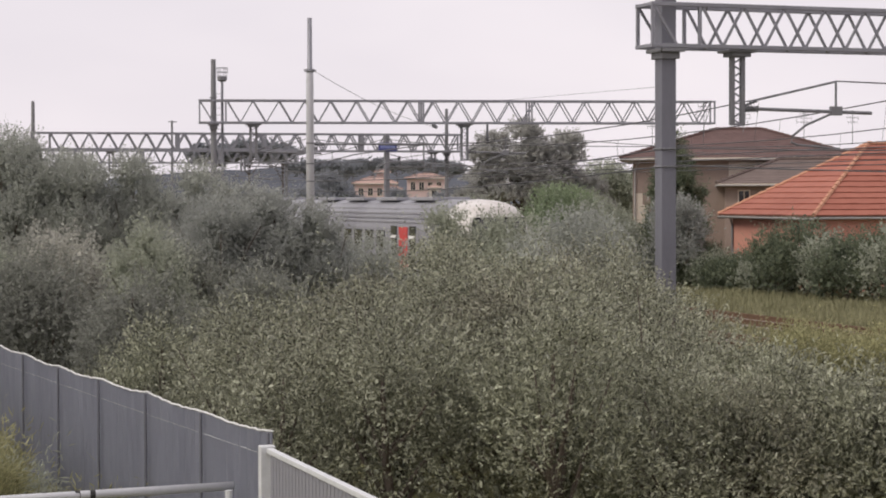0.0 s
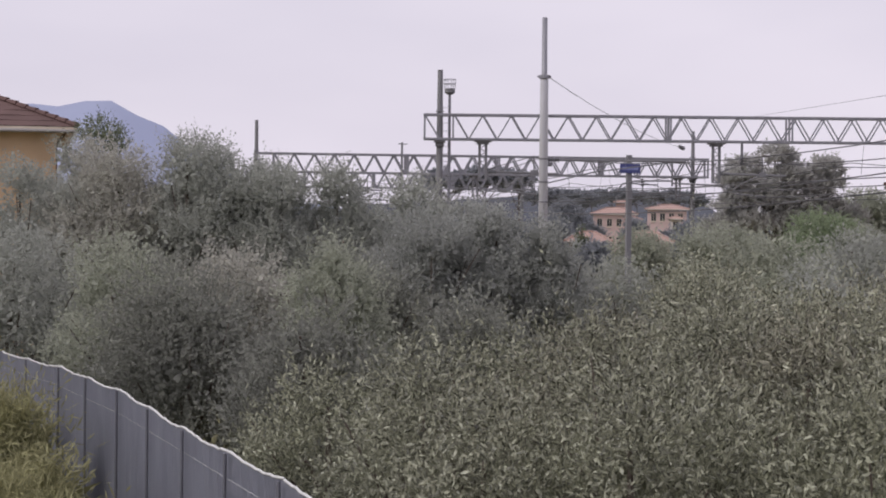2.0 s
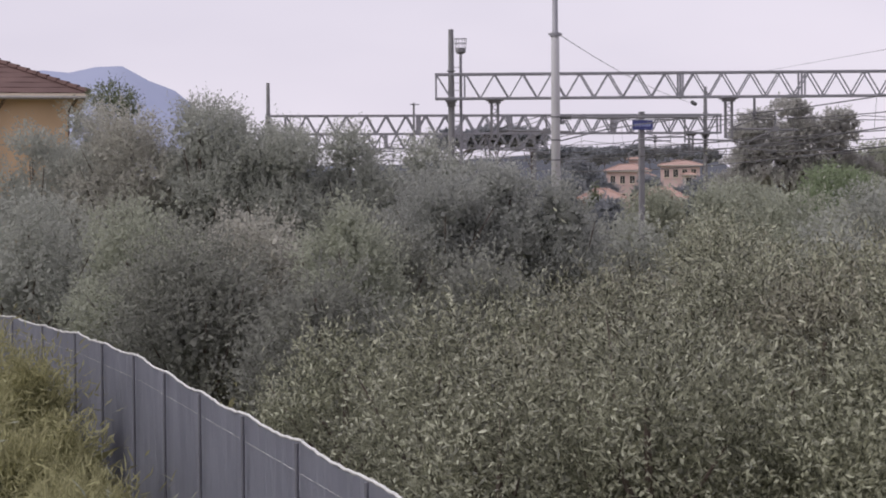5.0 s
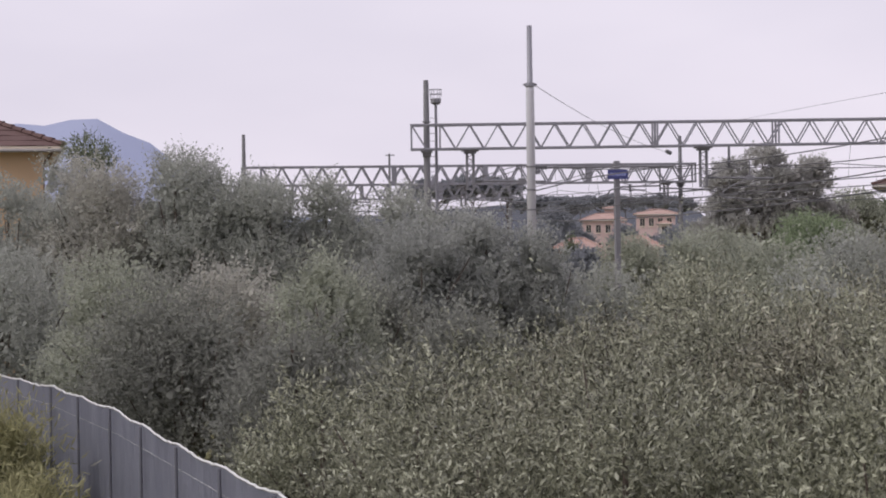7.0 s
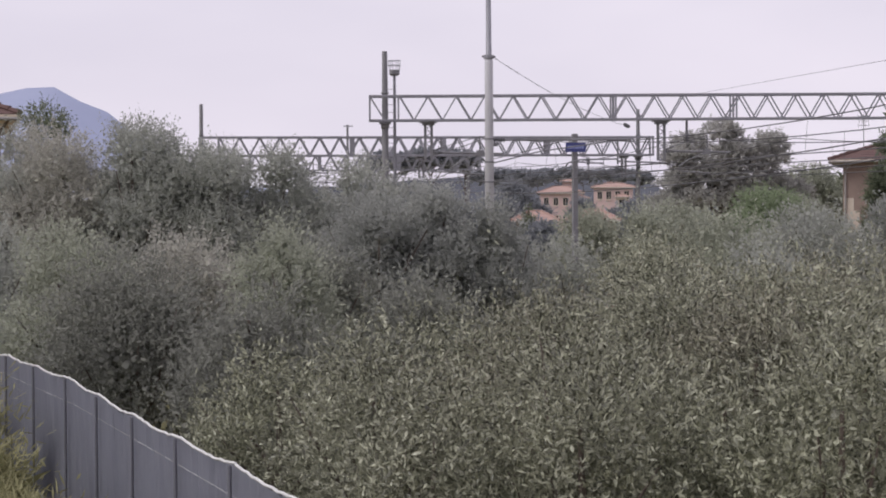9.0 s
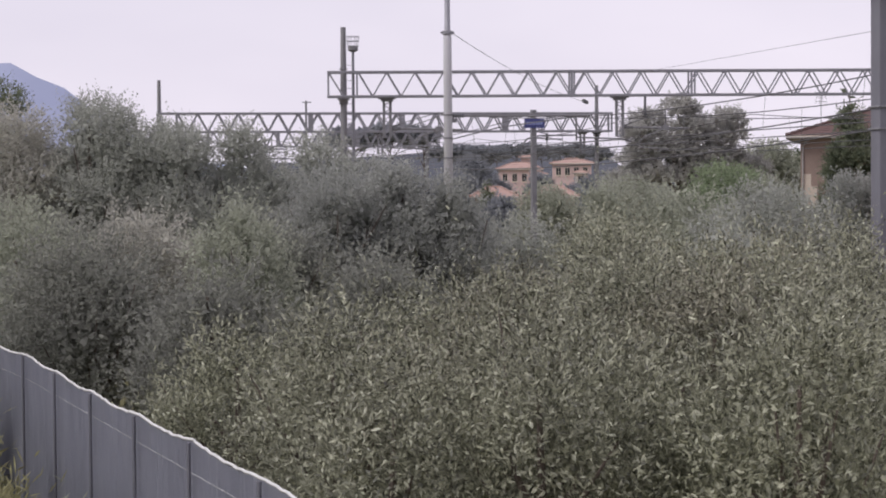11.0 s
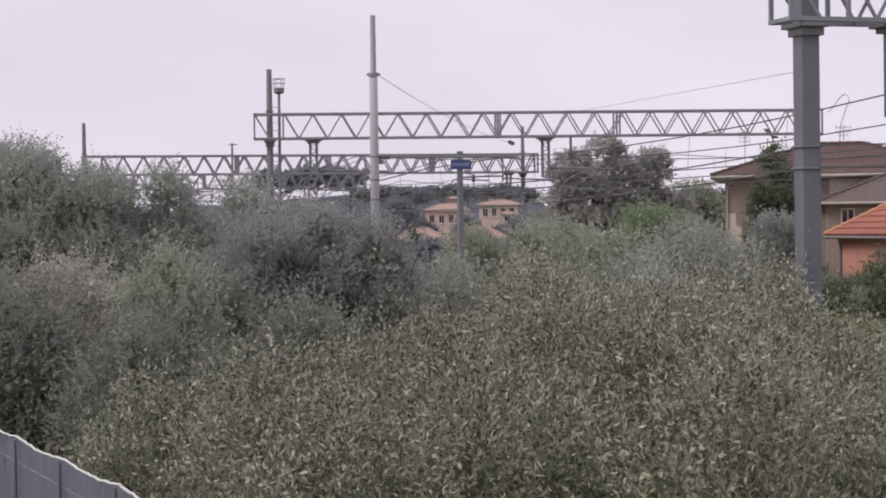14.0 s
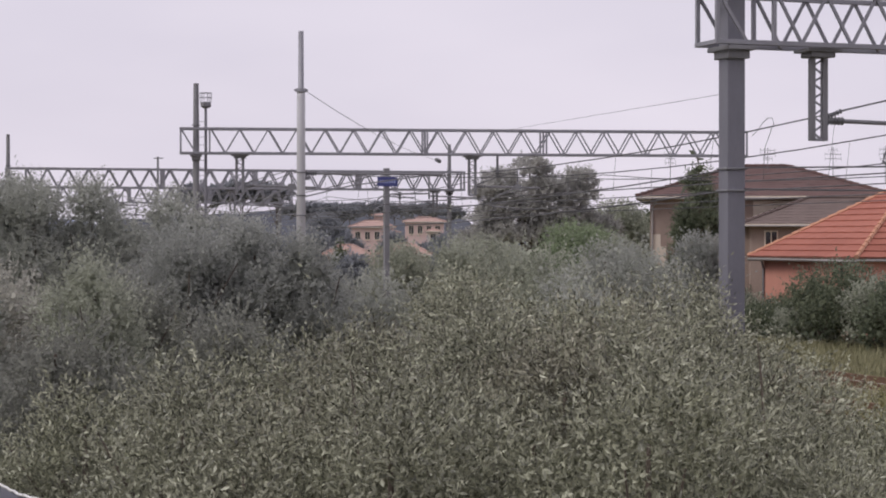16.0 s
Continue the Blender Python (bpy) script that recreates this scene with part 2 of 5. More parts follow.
def bar(bm, a, b, w, d=None, up=(0, 0, 1)):
    """A straight rectangular bar from a to b."""
    a, b = Vector(a), Vector(b)
    ax = (b - a).normalized()
    s = ax.cross(Vector(up))
    s = s.normalized() if s.length > 1e-4 else Vector((1, 0, 0))
    u = s.cross(ax).normalized()
    d = d or w
    ring = [[bm.verts.new(p + s * i * w / 2 + u * j * d / 2) for i, j in ((-1, -1), (1, -1), (1, 1), (-1, 1))] for p in (a, b)]
    for k in range(4):
        bm.faces.new((ring[0][k], ring[0][(k + 1) % 4], ring[1][(k + 1) % 4], ring[1][k]))
    bm.faces.new(ring[0][::-1])
    bm.faces.new(ring[1])
    return bm


def tube(bm, pts, radii, n=8):
    """A round tube along points, with a radius (or one for each point)."""
    pts = [Vector(p) for p in pts]
    if not hasattr(radii, "__len__"):
        radii = [radii] * len(pts)
    rings = []
    for i, p in enumerate(pts):
        ax = (pts[min(i + 1, len(pts) - 1)] - pts[max(i - 1, 0)]).normalized()
        s = ax.cross(Vector((0, 0, 1)))
        s = s.normalized() if s.length > 1e-3 else Vector((1, 0, 0))
        u = s.cross(ax)
        rings.append([bm.verts.new(p + (s * math.cos(2 * math.pi * k / n) + u * math.sin(2 * math.pi * k / n)) * radii[i])
                      for k in range(n)])
    for r0, r1 in zip(rings, rings[1:]):
        for k in range(n):
            bm.faces.new((r0[k], r0[(k + 1) % n], r1[(k + 1) % n], r1[k]))
    bm.faces.new(rings[0][::-1])
    bm.faces.new(rings[-1])
    return bm


def sheet(bm, pts, thick):
    """A slab: a flat polygon given a thickness downwards."""
    top = [bm.verts.new(p) for p in pts]
    low = [bm.verts.new(Vector(p) - Vector((0, 0, thick))) for p in pts]
    bm.faces.new(top)
    bm.faces.new(low[::-1])
    n = len(pts)
    for k in range(n):
        bm.faces.new((top[k], low[k], low[(k + 1) % n], top[(k + 1) % n]))
    return bm


def B():
    return bmesh.new()


def plan(bearing, distance, z=0.0):
    a = radians(bearing)
    return Vector((distance * math.sin(a), distance * math.cos(a), z))


def mesh_from(name, co, faces, material):
    """A mesh from arrays of corners and of triangles or quads."""
    me = bpy.data.meshes.new(name)
    k = faces.shape[1]
    me.vertices.add(len(co))
    me.vertices.foreach_set("co", co.astype(np.float32).ravel())
    me.loops.add(faces.size)
    me.loops.foreach_set("vertex_index", faces.astype(np.int32).ravel())
    me.polygons.add(len(faces))
    me.polygons.foreach_set("loop_start", np.arange(0, faces.size, k, dtype=np.int32))
    me.update(calc_edges=True)
    me.materials.append(material)
    return me


# ---- plants ----
def unit(v):
    return v / np.maximum(np.linalg.norm(v, axis=1, keepdims=True), 1e-9)


def leaves(rng, base, way, length, width):
    """One folded rhombic leaf for each base point: corners and triangles."""
    n = len(base)
    side = unit(np.cross(way, unit(rng.normal(size=(n, 3)))))
    up = np.cross(side, way)
    ln = (length * rng.uniform(0.6, 1.25, n))[:, None]
    wd = (width * rng.uniform(0.7, 1.2, n))[:, None]
    mid = base + way * ln * 0.5
    co = np.stack([base, mid + side * wd * 0.5 + up * wd * 0.18, base + way * ln, mid - side * wd * 0.5 + up * wd * 0.18], 1)
    i = np.arange(n)[:, None] * 4
    tri = np.concatenate([i + [0, 1, 2], i + [0, 2, 3]], 0)
    return co.reshape(-1, 3), tri


def crown(blobs, shoots, per, length, width, material, seed, reach=0.35, lift=0.55, inner=0.35, fill=0.5, broad=2.6):
    """Leafy shoots over a cluster of lumps (centre and radii): an uneven crown with gaps."""
    rng = np.random.default_rng(seed)
    bl = np.array(blobs)
    area = (bl[:, 3] * bl[:, 4] + bl[:, 4] * bl[:, 5] + bl[:, 3] * bl[:, 5])
    which = rng.choice(len(bl), shoots * 2, p=area / area.sum())
    d = unit(rng.normal(size=(shoots * 2, 3)))
    d[:, 2] = np.where(d[:, 2] < -0.2, -d[:, 2], d[:, 2])
    q = np.where(rng.random(shoots * 2) < inner, rng.uniform(0.45, 0.9, shoots * 2), rng.uniform(0.88, 1.05, shoots * 2))
    p = bl[which, :3] + d * bl[which, 3:] * q[:, None]
    deep = np.zeros(len(p), bool)
    for b in bl:
        deep |= (((p - b[:3]) / b[3:]) ** 2).sum(1) < 0.30
    keep = ~deep & (p[:, 2] > 0.05)
    p, d = p[keep][:shoots], d[keep][:shoots]
    # thin the shoots in drifts, so that lumps and hollows show
    ph = rng.uniform(0, 6.28, 3)
    drift = np.sin(p[:, 0] * 2.3 + ph[0]) * np.sin(p[:, 1] * 2.1 + ph[1]) + np.sin(p[:, 2] * 3.1 + p[:, 0] * 1.3 + ph[2])
    drift += 1.2 * np.sin(p[:, 0] * 7.1 + p[:, 2] * 5.3 + ph[1]) * np.sin(p[:, 1] * 6.3 - p[:, 2] * 4.1 + ph[0])
    keep = rng.random(len(p)) < np.clip(0.70 + 0.38 * drift, 0.08, 1)
    p, d = p[keep], d[keep]
    way = unit(d * 0.75 + rng.normal(size=d.shape) * 0.35 + np.array([0, 0, lift]))
    n = len(p)
    s = np.linspace(0.1, 1.0, per)[None, :, None]
    span = reach * (rng.uniform(0.4, 1.1, (n, 1, 1)) + rng.exponential(0.3, (n, 1, 1)))
    pts = p[:, None, :] + way[:, None, :] * s * span + rng.normal(size=(n, per, 3)) * reach * 0.07
    lw = unit((way[:, None, :] * 0.75 + rng.normal(size=(n, per, 3)) * 0.62).reshape(-1, 3))
    co, tri = leaves(rng, pts.reshape(-1, 3), lw, length, width)
    # broad leaves deep inside, which close the crown
    k = max(60, int(shoots * fill))
    which = rng.choice(len(bl), k, p=area / area.sum())
    d = unit(rng.normal(size=(k, 3)))
    base = bl[which, :3] + d * bl[which, 3:] * rng.uniform(0.35, 0.88, k)[:, None]
    base = base[base[:, 2] > 0.1]
    co2, tri2 = leaves(rng, base, unit(rng.normal(size=base.shape)), length * broad, width * broad * 1.6)
    return mesh_from("crown", np.concatenate([co, co2]), np.concatenate([tri, tri2 + len(co)]), material)


def limbs(bm, rng, foot, top, r0, spread, count):
    """A tapered trunk with crooked limbs."""
    foot, top = Vector(foot), Vector(top)
    mid = foot.lerp(top, 0.5) + Vector((rng.uniform(-1, 1), rng.uniform(-1, 1), 0)) * spread * 0.12
    tube(bm, [foot, foot.lerp(mid, 0.5), mid, top], [r0, r0 * 0.8, r0 * 0.6, r0 * 0.2], 7)
    for k in range(count):
        a = 2 * math.pi * (k + rng.uniform(0, 0.7)) / count
        s = foot.lerp(mid, rng.uniform(0.15, 1.0))
        e = Vector((foot.x + math.cos(a) * spread * rng.uniform(0.5, 0.95), foot.y + math.sin(a) * spread * rng.uniform(0.5, 0.95),
                    foot.z + (top.z - foot.z) * rng.uniform(0.55, 0.98)))
        m = s.lerp(e, 0.5) + Vector((0, 0, rng.uniform(-0.1, 0.15) * spread))
        tube(bm, [s, m, e], [r0 * 0.45, r0 * 0.3, r0 * 0.08], 5)


def bush(name, at, h, r, seed, leaf, label, category="bush", shoots=2600, per=12, length=0.065, width=0.022, lumps=9,
         low=0.12, reach=0.35, lift=0.55, squash=1.0, group="", stems=True, long=1.0, inner=0.35, lobe=1.0, fill=0.35, broad=2.6):
    """A shrub or small tree: stems and a crown of leafy shoots over lumps. h: its height, r: its half-width."""
    rnd = random.Random(seed)
    top = thing(name, at, label, category, group)
    blobs = [(0, 0, h * 0.44, r * 0.66, r * 0.66 * long, h * 0.40)]
    for k in range(lumps):
        a = 2.4 * k + rnd.uniform(-0.5, 0.5)
        e = ((k + 0.5) / lumps) ** 0.75
        br = r * rnd.uniform(0.19, 0.36) * lobe
        rad = (r - br) * math.sqrt(max(0.0, 1 - e ** 2.2)) * rnd.uniform(0.8, 1.1)
        z = h * low + br * 0.5 + (h * (1 - low) - br * 1.4) * e * rnd.uniform(0.9, 1.04)
        blobs.append((math.cos(a) * rad, math.sin(a) * rad * long, z, br, br, br * rnd.uniform(0.75, 1.0)))
    cr = new("crown", crown(blobs, shoots, per, length, width, leaf, seed, reach, lift, inner, fill, broad))
    cr.parent = top
    if stems:
        bm = B()
        limbs(bm, rnd, (0, 0, -0.05), (rnd.uniform(-0.2, 0.2) * r, rnd.uniform(-0.2, 0.2) * r, h * 0.86), 0.05 + h * 0.012, r * 0.85, 7)
        part("trunk", bm, BARK, top)
    else:
        for k in range(9):
            a = 2 * math.pi * k / 9
            e = (math.cos(a) * r * 0.6, math.sin(a) * r * 0.6, h * rnd.uniform(0.7, 1.0))
            part("stalk", tube(B(), [(e[0] * 0.2, e[1] * 0.2, -0.03), (e[0] * 0.5, e[1] * 0.5, e[2] * 0.55), e], [0.009, 0.007, 0.003], 5), GRASS, top)
    return top


def blades(name, spots, length, width, material, label, category, seed, lean=0.35):
    """Grass or weeds: upright blades at the given spots."""
    rng = np.random.default_rng(seed)
    way = unit(np.concatenate([rng.normal(size=(len(spots), 2)) * lean, np.ones((len(spots), 1))], 1))
    co, tri = leaves(rng, spots, way, length, width)
    ob = new(name, mesh_from(name, co, tri, material))
    return tagged(ob, label, category, kind="stuff")


# ---- ground and railway bed ----
def land(x, y):
    """Height of the ground: level by the railway, with a weedy bank inside the fence."""
    z = 0.06 * math.sin(x * 0.7 + 1) * math.sin(y * 0.5)
    if x < 1.6 and 0 < y < 60:
        z += 0.55 * min(1, (1.6 - x) / 3.0) * min(1, y / 8.0)
    if y > 150:
        z += (y - 150) * 0.006
    return z


def build_ground():
    bm = B()
    xs = [-3000, -900, -300, -120, -60, -30] + [-15 + 1.5 * k for k in range(44)] + [60, 80, 120, 200, 400, 1000, 3000]
    ys = [-600, -200, -80, -40, -20] + [-10 + 1.5 * k for k in range(80)] + [120, 140, 160, 200, 300, 500, 900, 1600, 3500]
    grid = [[bm.verts.new((x, y, land(x, y))) for x in xs] for y in ys]
    for r0, r1 in zip(grid, grid[1:]):
        for k in range(len(xs) - 1):
            bm.faces.new((r0[k], r0[k + 1], r1[k + 1], r1[k]))
    solid("ground", bm, EARTH, "uneven grassy ground beside the railway", "ground", kind="structure", smooth=True)


TRACKS = (20.5, 24.0, 29.0)
WIRES = (20.5, 24.0, 29.0, 33.5)


def build_tracks():
    rng = np.random.default_rng(5)
    bm = B()
    ys = [-60 + 3 * k for k in range(90)] + [260, 400, 800]
    prof = [(17.3, -0.1), (18.2, 0.16), (26.0, 0.16), (26.6, 0.05), (27.2, 0.16), (30.6, 0.16), (31.4, -0.1)]
    rows = [[bm.verts.new((x, y, z + rng.uniform(-0.03, 0.03))) for x, z in prof] for y in ys]
    for r0, r1 in zip(rows, rows[1:]):
        for k in range(len(prof) - 1):
            bm.faces.new((r0[k], r0[k + 1], r1[k + 1], r1[k]))
    solid("track_bed", bm, BALLAST, "grey-brown stone ballast bed under the tracks", "ballast", kind="structure")
    for x in TRACKS:
        for s in (-0.75, 0.75):
            bm = B()
            box(bm, (x + s - 0.07, -60, 0.2), (x + s + 0.07, 400, 0.22))
            box(bm, (x + s - 0.012, -60, 0.22), (x + s + 0.012, 400, 0.33))
            box(bm, (x + s - 0.035, -60, 0.33), (x + s + 0.035, 400, 0.37))
            solid("rail", bm, RUST, "rusty steel rail on concrete sleepers", "rail", "running rails", "structure")
        bm = B()
        for k in range(110):
            y = 20 + 0.6 * k
            box(bm, (x - 1.2, y - 0.12, 0.12), (x + 1.2, y + 0.12, 0.205))
        solid("sleepers", bm, CONCRETE, "concrete sleepers half sunk in ballast", "sleepers", kind="stuff")


build_ground()
build_tracks()


# ---- overhead line ----
def truss(parent, x0, x1, y, z0, z1, depth, chord, lace, pitch, splices):
    """A lattice beam of four chords, with zigzag lacing on its faces."""
    for yy, zz in ((y - depth / 2, z0), (y - depth / 2, z1), (y + depth / 2, z0), (y + depth / 2, z1)):
        bm = B()
        box(bm, (x0, yy - chord / 2, zz - chord / 2), (x1, yy + chord / 2, zz + chord / 2), 0.008)
        part("chord", bm, STEEL, parent)
    n = max(2, round((x1 - x0 - 1.4) / pitch))
    step = (x1 - x0 - 1.4) / n
    down = finish("lacing_bar", bar(B(), (0, 0, z1), (step / 2, 0, z0), lace, lace * 0.7, (0, 1, 0)), STEEL)
    rise = finish("lacing_bar", bar(B(), (0, 0, z0), (step / 2, 0, z1), lace, lace * 0.7, (0, 1, 0)), STEEL)
    flat = finish("cross_bar", bar(B(), (0, -depth / 2, 0), (step / 2, depth / 2, 0), lace * 0.8, lace * 0.5), STEEL)
    upright = finish("end_upright", bar(B(), (0, 0, z0), (0, 0, z1), chord * 0.8, chord * 0.8, (0, 1, 0)), STEEL)

    def put(name, me, at):
        o = new(name, me)
        o.parent = parent
        o.location = at

    for yy in (y - depth / 2, y + depth / 2):
        for k in range(n):
            a = x0 + 1.2 + k * step
            put("lacing_bar", down, (a, yy, 0))
            put("lacing_bar", rise, (a + step / 2, yy, 0))
        for xx in (x0 + chord / 2, x0 + 1.15, x1 - chord / 2):
            put("end_upright", upright, (xx, yy, 0))
        part("end_brace", bar(B(), (x0 + 0.05, yy, z1), (x0 + 0.62, yy, z0), lace, lace * 0.7, (0, 1, 0)), STEEL, parent)
        for f in splices:
            for s in (-0.06, 0.06):
                put("splice_upright", upright, (x0 + (x1 - x0) * f + s, yy, 0))
    for k in range(n):
        for zz in (z0, z1):
            put("cross_bar", flat, (x0 + 1.2 + k * step, y, zz))
    tie = finish("end_tie", bar(B(), (0, -depth / 2, 0), (0, depth / 2, 0), chord * 0.8), STEEL)
    for xx in (x0 + chord / 2, x1 - chord / 2):
        for zz in (z0, z1):
            put("end_tie", tie, (xx, y, zz))


def insulator(bm, a, b, r=0.07, n=5):
    a, b = Vector(a), Vector(b)
    tube(bm, [a, b], r * 0.35, 6)
    for k in range(n):
        c = a.lerp(b, (k + 0.5) / n)
        e = (b - a).normalized() * 0.025
        tube(bm, [c - e, c, c + e], [r * 0.5, r, r * 0.6], 8)


def hanger(parent, x, y, ztop, zlow, reach, w=0.25):
    """A latticed drop post under the beam, with its cantilever and steady arm."""
    bm = B()
    box(bm, (x - 0.34, y - 0.28, ztop - 0.1), (x + 0.34, y + 0.28, ztop - 0.04), 0.01)
    box(bm, (x - 0.24, y - 0.2, ztop - 0.19), (x + 0.24, y + 0.2, ztop - 0.1), 0.01)
    part("mounting_plate", bm, STEEL_DARK, parent)
    for s in (-1, 1):
        bm = B()
        box(bm, (x + s * w / 2 - 0.05, y - 0.05, zlow), (x + s * w / 2 + 0.05, y + 0.05, ztop - 0.19), 0.006)
        part("drop_post", bm, STEEL_DARK, parent)
    bm = B()
    n = max(4, int((ztop - zlow) / 0.16))
    for k in range(n):
        za, zb = zlow + (ztop - 0.2 - zlow) * k / n, zlow + (ztop - 0.2 - zlow) * (k + 1) / n
        s = 1 if k % 2 else -1
        part("drop_lacing_bar", bar(B(), (x - s * w / 2, y, za), (x + s * w / 2, y, zb), 0.035, 0.02, (0, 1, 0)), STEEL, parent)
    part("drop_foot", bar(bm, (x - w / 2, y, zlow + 0.02), (x + w / 2, y, zlow + 0.02), 0.05, 0.05, (0, 1, 0)), STEEL, parent)
    d = 1 if reach > 0 else -1
    xs = x + d * w / 2
    bm = B()
    insulator(bm, (xs + d * 0.05, y, zlow + 0.36), (xs + d * 0.4, y, zlow + 0.36), 0.08)
    insulator(bm, (xs + d * 0.05, y, zlow + 0.42), (xs + d * 0.36, y, zlow + 0.55), 0.05)
    part("insulator", bm, PORCELAIN, parent, "dark ribbed insulator")
    xe = x + reach
    bm = B()
    tube(bm, [(xs + d * 0.4, y, zlow + 0.36), (xe + d * 0.9, y, zlow + 0.30)], 0.04, 8)
    tube(bm, [(xs + d * 0.36, y, zlow + 0.55), (xe, y, zlow + 0.98)], 0.018, 6)
    tube(bm, [(xe, y, zlow + 0.25), (xe, y, zlow + 1.0)], 0.03, 6)
    box(bm, (xe - 0.14, y - 0.05, zlow + 0.24), (xe + 0.14, y + 0.05, zlow + 0.44), 0.01)
    part("cantilever", bm, STEEL_DARK, parent)
    bm = B()
    pts = [(xe - d * 0.1, y, zlow + 0.28), (xe - d * 0.75, y, zlow + 0.02), (xe - d * 1.08, y, zlow - 0.22), (xe - d * 1.12, y, zlow - 0.36),
           (xe - d * 0.95, y, zlow - 0.42), (xe + d * 0.1, y, zlow - 0.50)]
    tube(bm, pts, 0.028, 6)
    part("steady_arm", bm, STEEL_DARK, parent, "curved steel steady arm")


def gantry(at, turn, x0, x1, posts, hangers, label, chord=0.085, lace=0.055, square=None, zb=(7.55, 8.42), pitch=0.98, splices=(0.33, 0.53, 0.76)):
    """A lattice gantry: it stands at its first post and runs along its own x, turned from the east."""
    g = thing("railway_gantry", (*at, 0), label, "gantry", "lattice gantries over the tracks", turn=turn)
    y = 0.0
    truss(g, x0, x1, y, zb[0], zb[1], 0.75, chord, lace, pitch, splices)
    for x, top in posts:
        bm = B()
        if square:
            box(bm, (x - square / 2, y - square / 2, -0.1), (x + square / 2, y + square / 2, top), 0.02)
        else:
            tube(bm, [(x, y, -0.1), (x, y, zb[0]), (x, y, top)], [0.15, 0.125, 0.1], 14)
        part("post", bm, STEEL_POST if square else STEEL_DARK, g)
        bm = B()
        r = (square or 0.25) / 2
        box(bm, (x - r - 0.10, y - r - 0.24, zb[0] - 0.13), (x + r + 0.10, y + r + 0.24, zb[0] - 0.05), 0.012)
        box(bm, (x - r - 0.04, y - r - 0.10, zb[0] - 0.27), (x + r + 0.04, y + r + 0.10, zb[0] - 0.13), 0.012)
        part("post_bracket", bm, STEEL_DARK, g)
        for z in ((5.0, 5.38) if square else (zb[0] - 0.3, zb[1] + 0.12)):
            bm = box(B(), (x - r - 0.035, y - r - 0.035, z), (x + r + 0.03, y + r + 0.03, z + 0.035), 0.01)
            part("clamp_band", bm, STEEL_DARK, g)
    for x, zl, rc in hangers:
        hanger(g, x, y, zb[0], zl, rc)
    return g


near = gantry((16.33, 31.1), 0, -0.52, 23.9, ((0.0, 11.0), (23.1, 8.6)), ((1.72, 5.92, 2.45), (10.7, 5.94, 2.1), (19.3, 5.94, -2.0)),
              "tall grey lattice gantry on square steel posts", 0.085, 0.056, 0.345, (7.59, 8.47))
far = gantry((16.38, 75.2), -12.5, -0.63, 21.75, ((0.0, 10.25),), ((1.68, 5.95, 2.0), (10.75, 5.95, 1.8)),
             "grey lattice gantry with a mast and lamp platform", 0.08, 0.05, None, (7.56, 8.5), 1.08, (0.425, 0.635))
middle = gantry((14.25, 116.0), -5, -0.15, 27.2, ((0.0, 10.35), (26.3, 10.1)), ((4.75, 6.0, 1.8), (13.0, 6.0, 1.8), (25.4, 6.0, -2.2)),
                "distant grey lattice gantry across the tracks", 0.12, 0.085, None, (7.32, 8.4), 1.2)
gantry((14.3, 158.0), -5, -0.3, 27.6, ((0.0, 8.9), (26.6, 9.0)), ((4.7, 6.0, 1.8), (13.2, 6.0, 1.8)), "small far grey lattice gantry above the trees", 0.12, 0.085, None, (7.3, 8.45), 1.2)

bm = B()
tube(bm, [(11.75, 0, 7.5), (11.75, 0, 7.0)], 0.05, 8)
insulator(bm, (11.75, 0, 7.0), (11.75, 0, 6.68), 0.15, 3)
part("hanging_insulator", bm, PORCELAIN, far, "dark bell-shaped insulator")
bm = B()
insulator(bm, (26.3, -0.2, 6.1), (26.3, -0.2, 7.2), 0.24, 6)
part("stacked_insulator", bm, PORCELAIN, middle, "dark stacked insulators on the post")
short = thing("mast", plan(11.2, 130), "short thin grey mast above the trees", "mast")
part("pole", tube(B(), [(0, 0, -0.1), (0, 0, 9.7)], [0.1, 0.07], 8), STEEL_DARK, short)
part("cross_arm", bar(B(), (-0.25, 0, 9.6), (0.35, 0, 9.6), 0.06), STEEL_DARK, short)


def lamp_mast():
    """The floodlight mast with a ladder and a small cage beside the far gantry's post."""
    m = thing("lamp_mast", (16.85, 75.6, 0), "slim grey lamp mast with ladder and round lamp cage", "lamp mast")
    bm = B()
    tube(bm, [(0, 0, -0.1), (0, 0, 9.35)], [0.075, 0.055], 10)
    part("pole", bm, STEEL, m)
    bm = B()
    for s in (-0.14, 0.14):
        tube(bm, [(s - 0.2, -0.1, 3.0), (s - 0.2, -0.1, 9.2)], 0.014, 5)
    for k in range(20):
        tube(bm, [(-0.34, -0.1, 3.1 + 0.3 * k), (-0.06, -0.1, 3.1 + 0.3 * k)], 0.010, 5)
    part("ladder", bm, STEEL, m)
    bm = B()
    tube(bm, [(0, 0, 9.33), (0, 0, 9.40), (0, 0, 9.56)], [0.12, 0.21, 0.2], 12)
    part("lamp_bowl", bm, STEEL_DARK, m)
    bm = B()
    for z in (9.74, 9.92):
        c = [(0.24 * math.cos(k * math.pi / 6), 0.24 * math.sin(k * math.pi / 6), z) for k in range(13)]
        tube(bm, c, 0.012, 5)
    for k in range(6):
        a = k * math.pi / 3
        tube(bm, [(0.2 * math.cos(a), 0.2 * math.sin(a), 9.5), (0.24 * math.cos(a), 0.24 * math.sin(a), 9.92)], 0.012, 5)
    part("cage_rail", bm, STEEL, m)


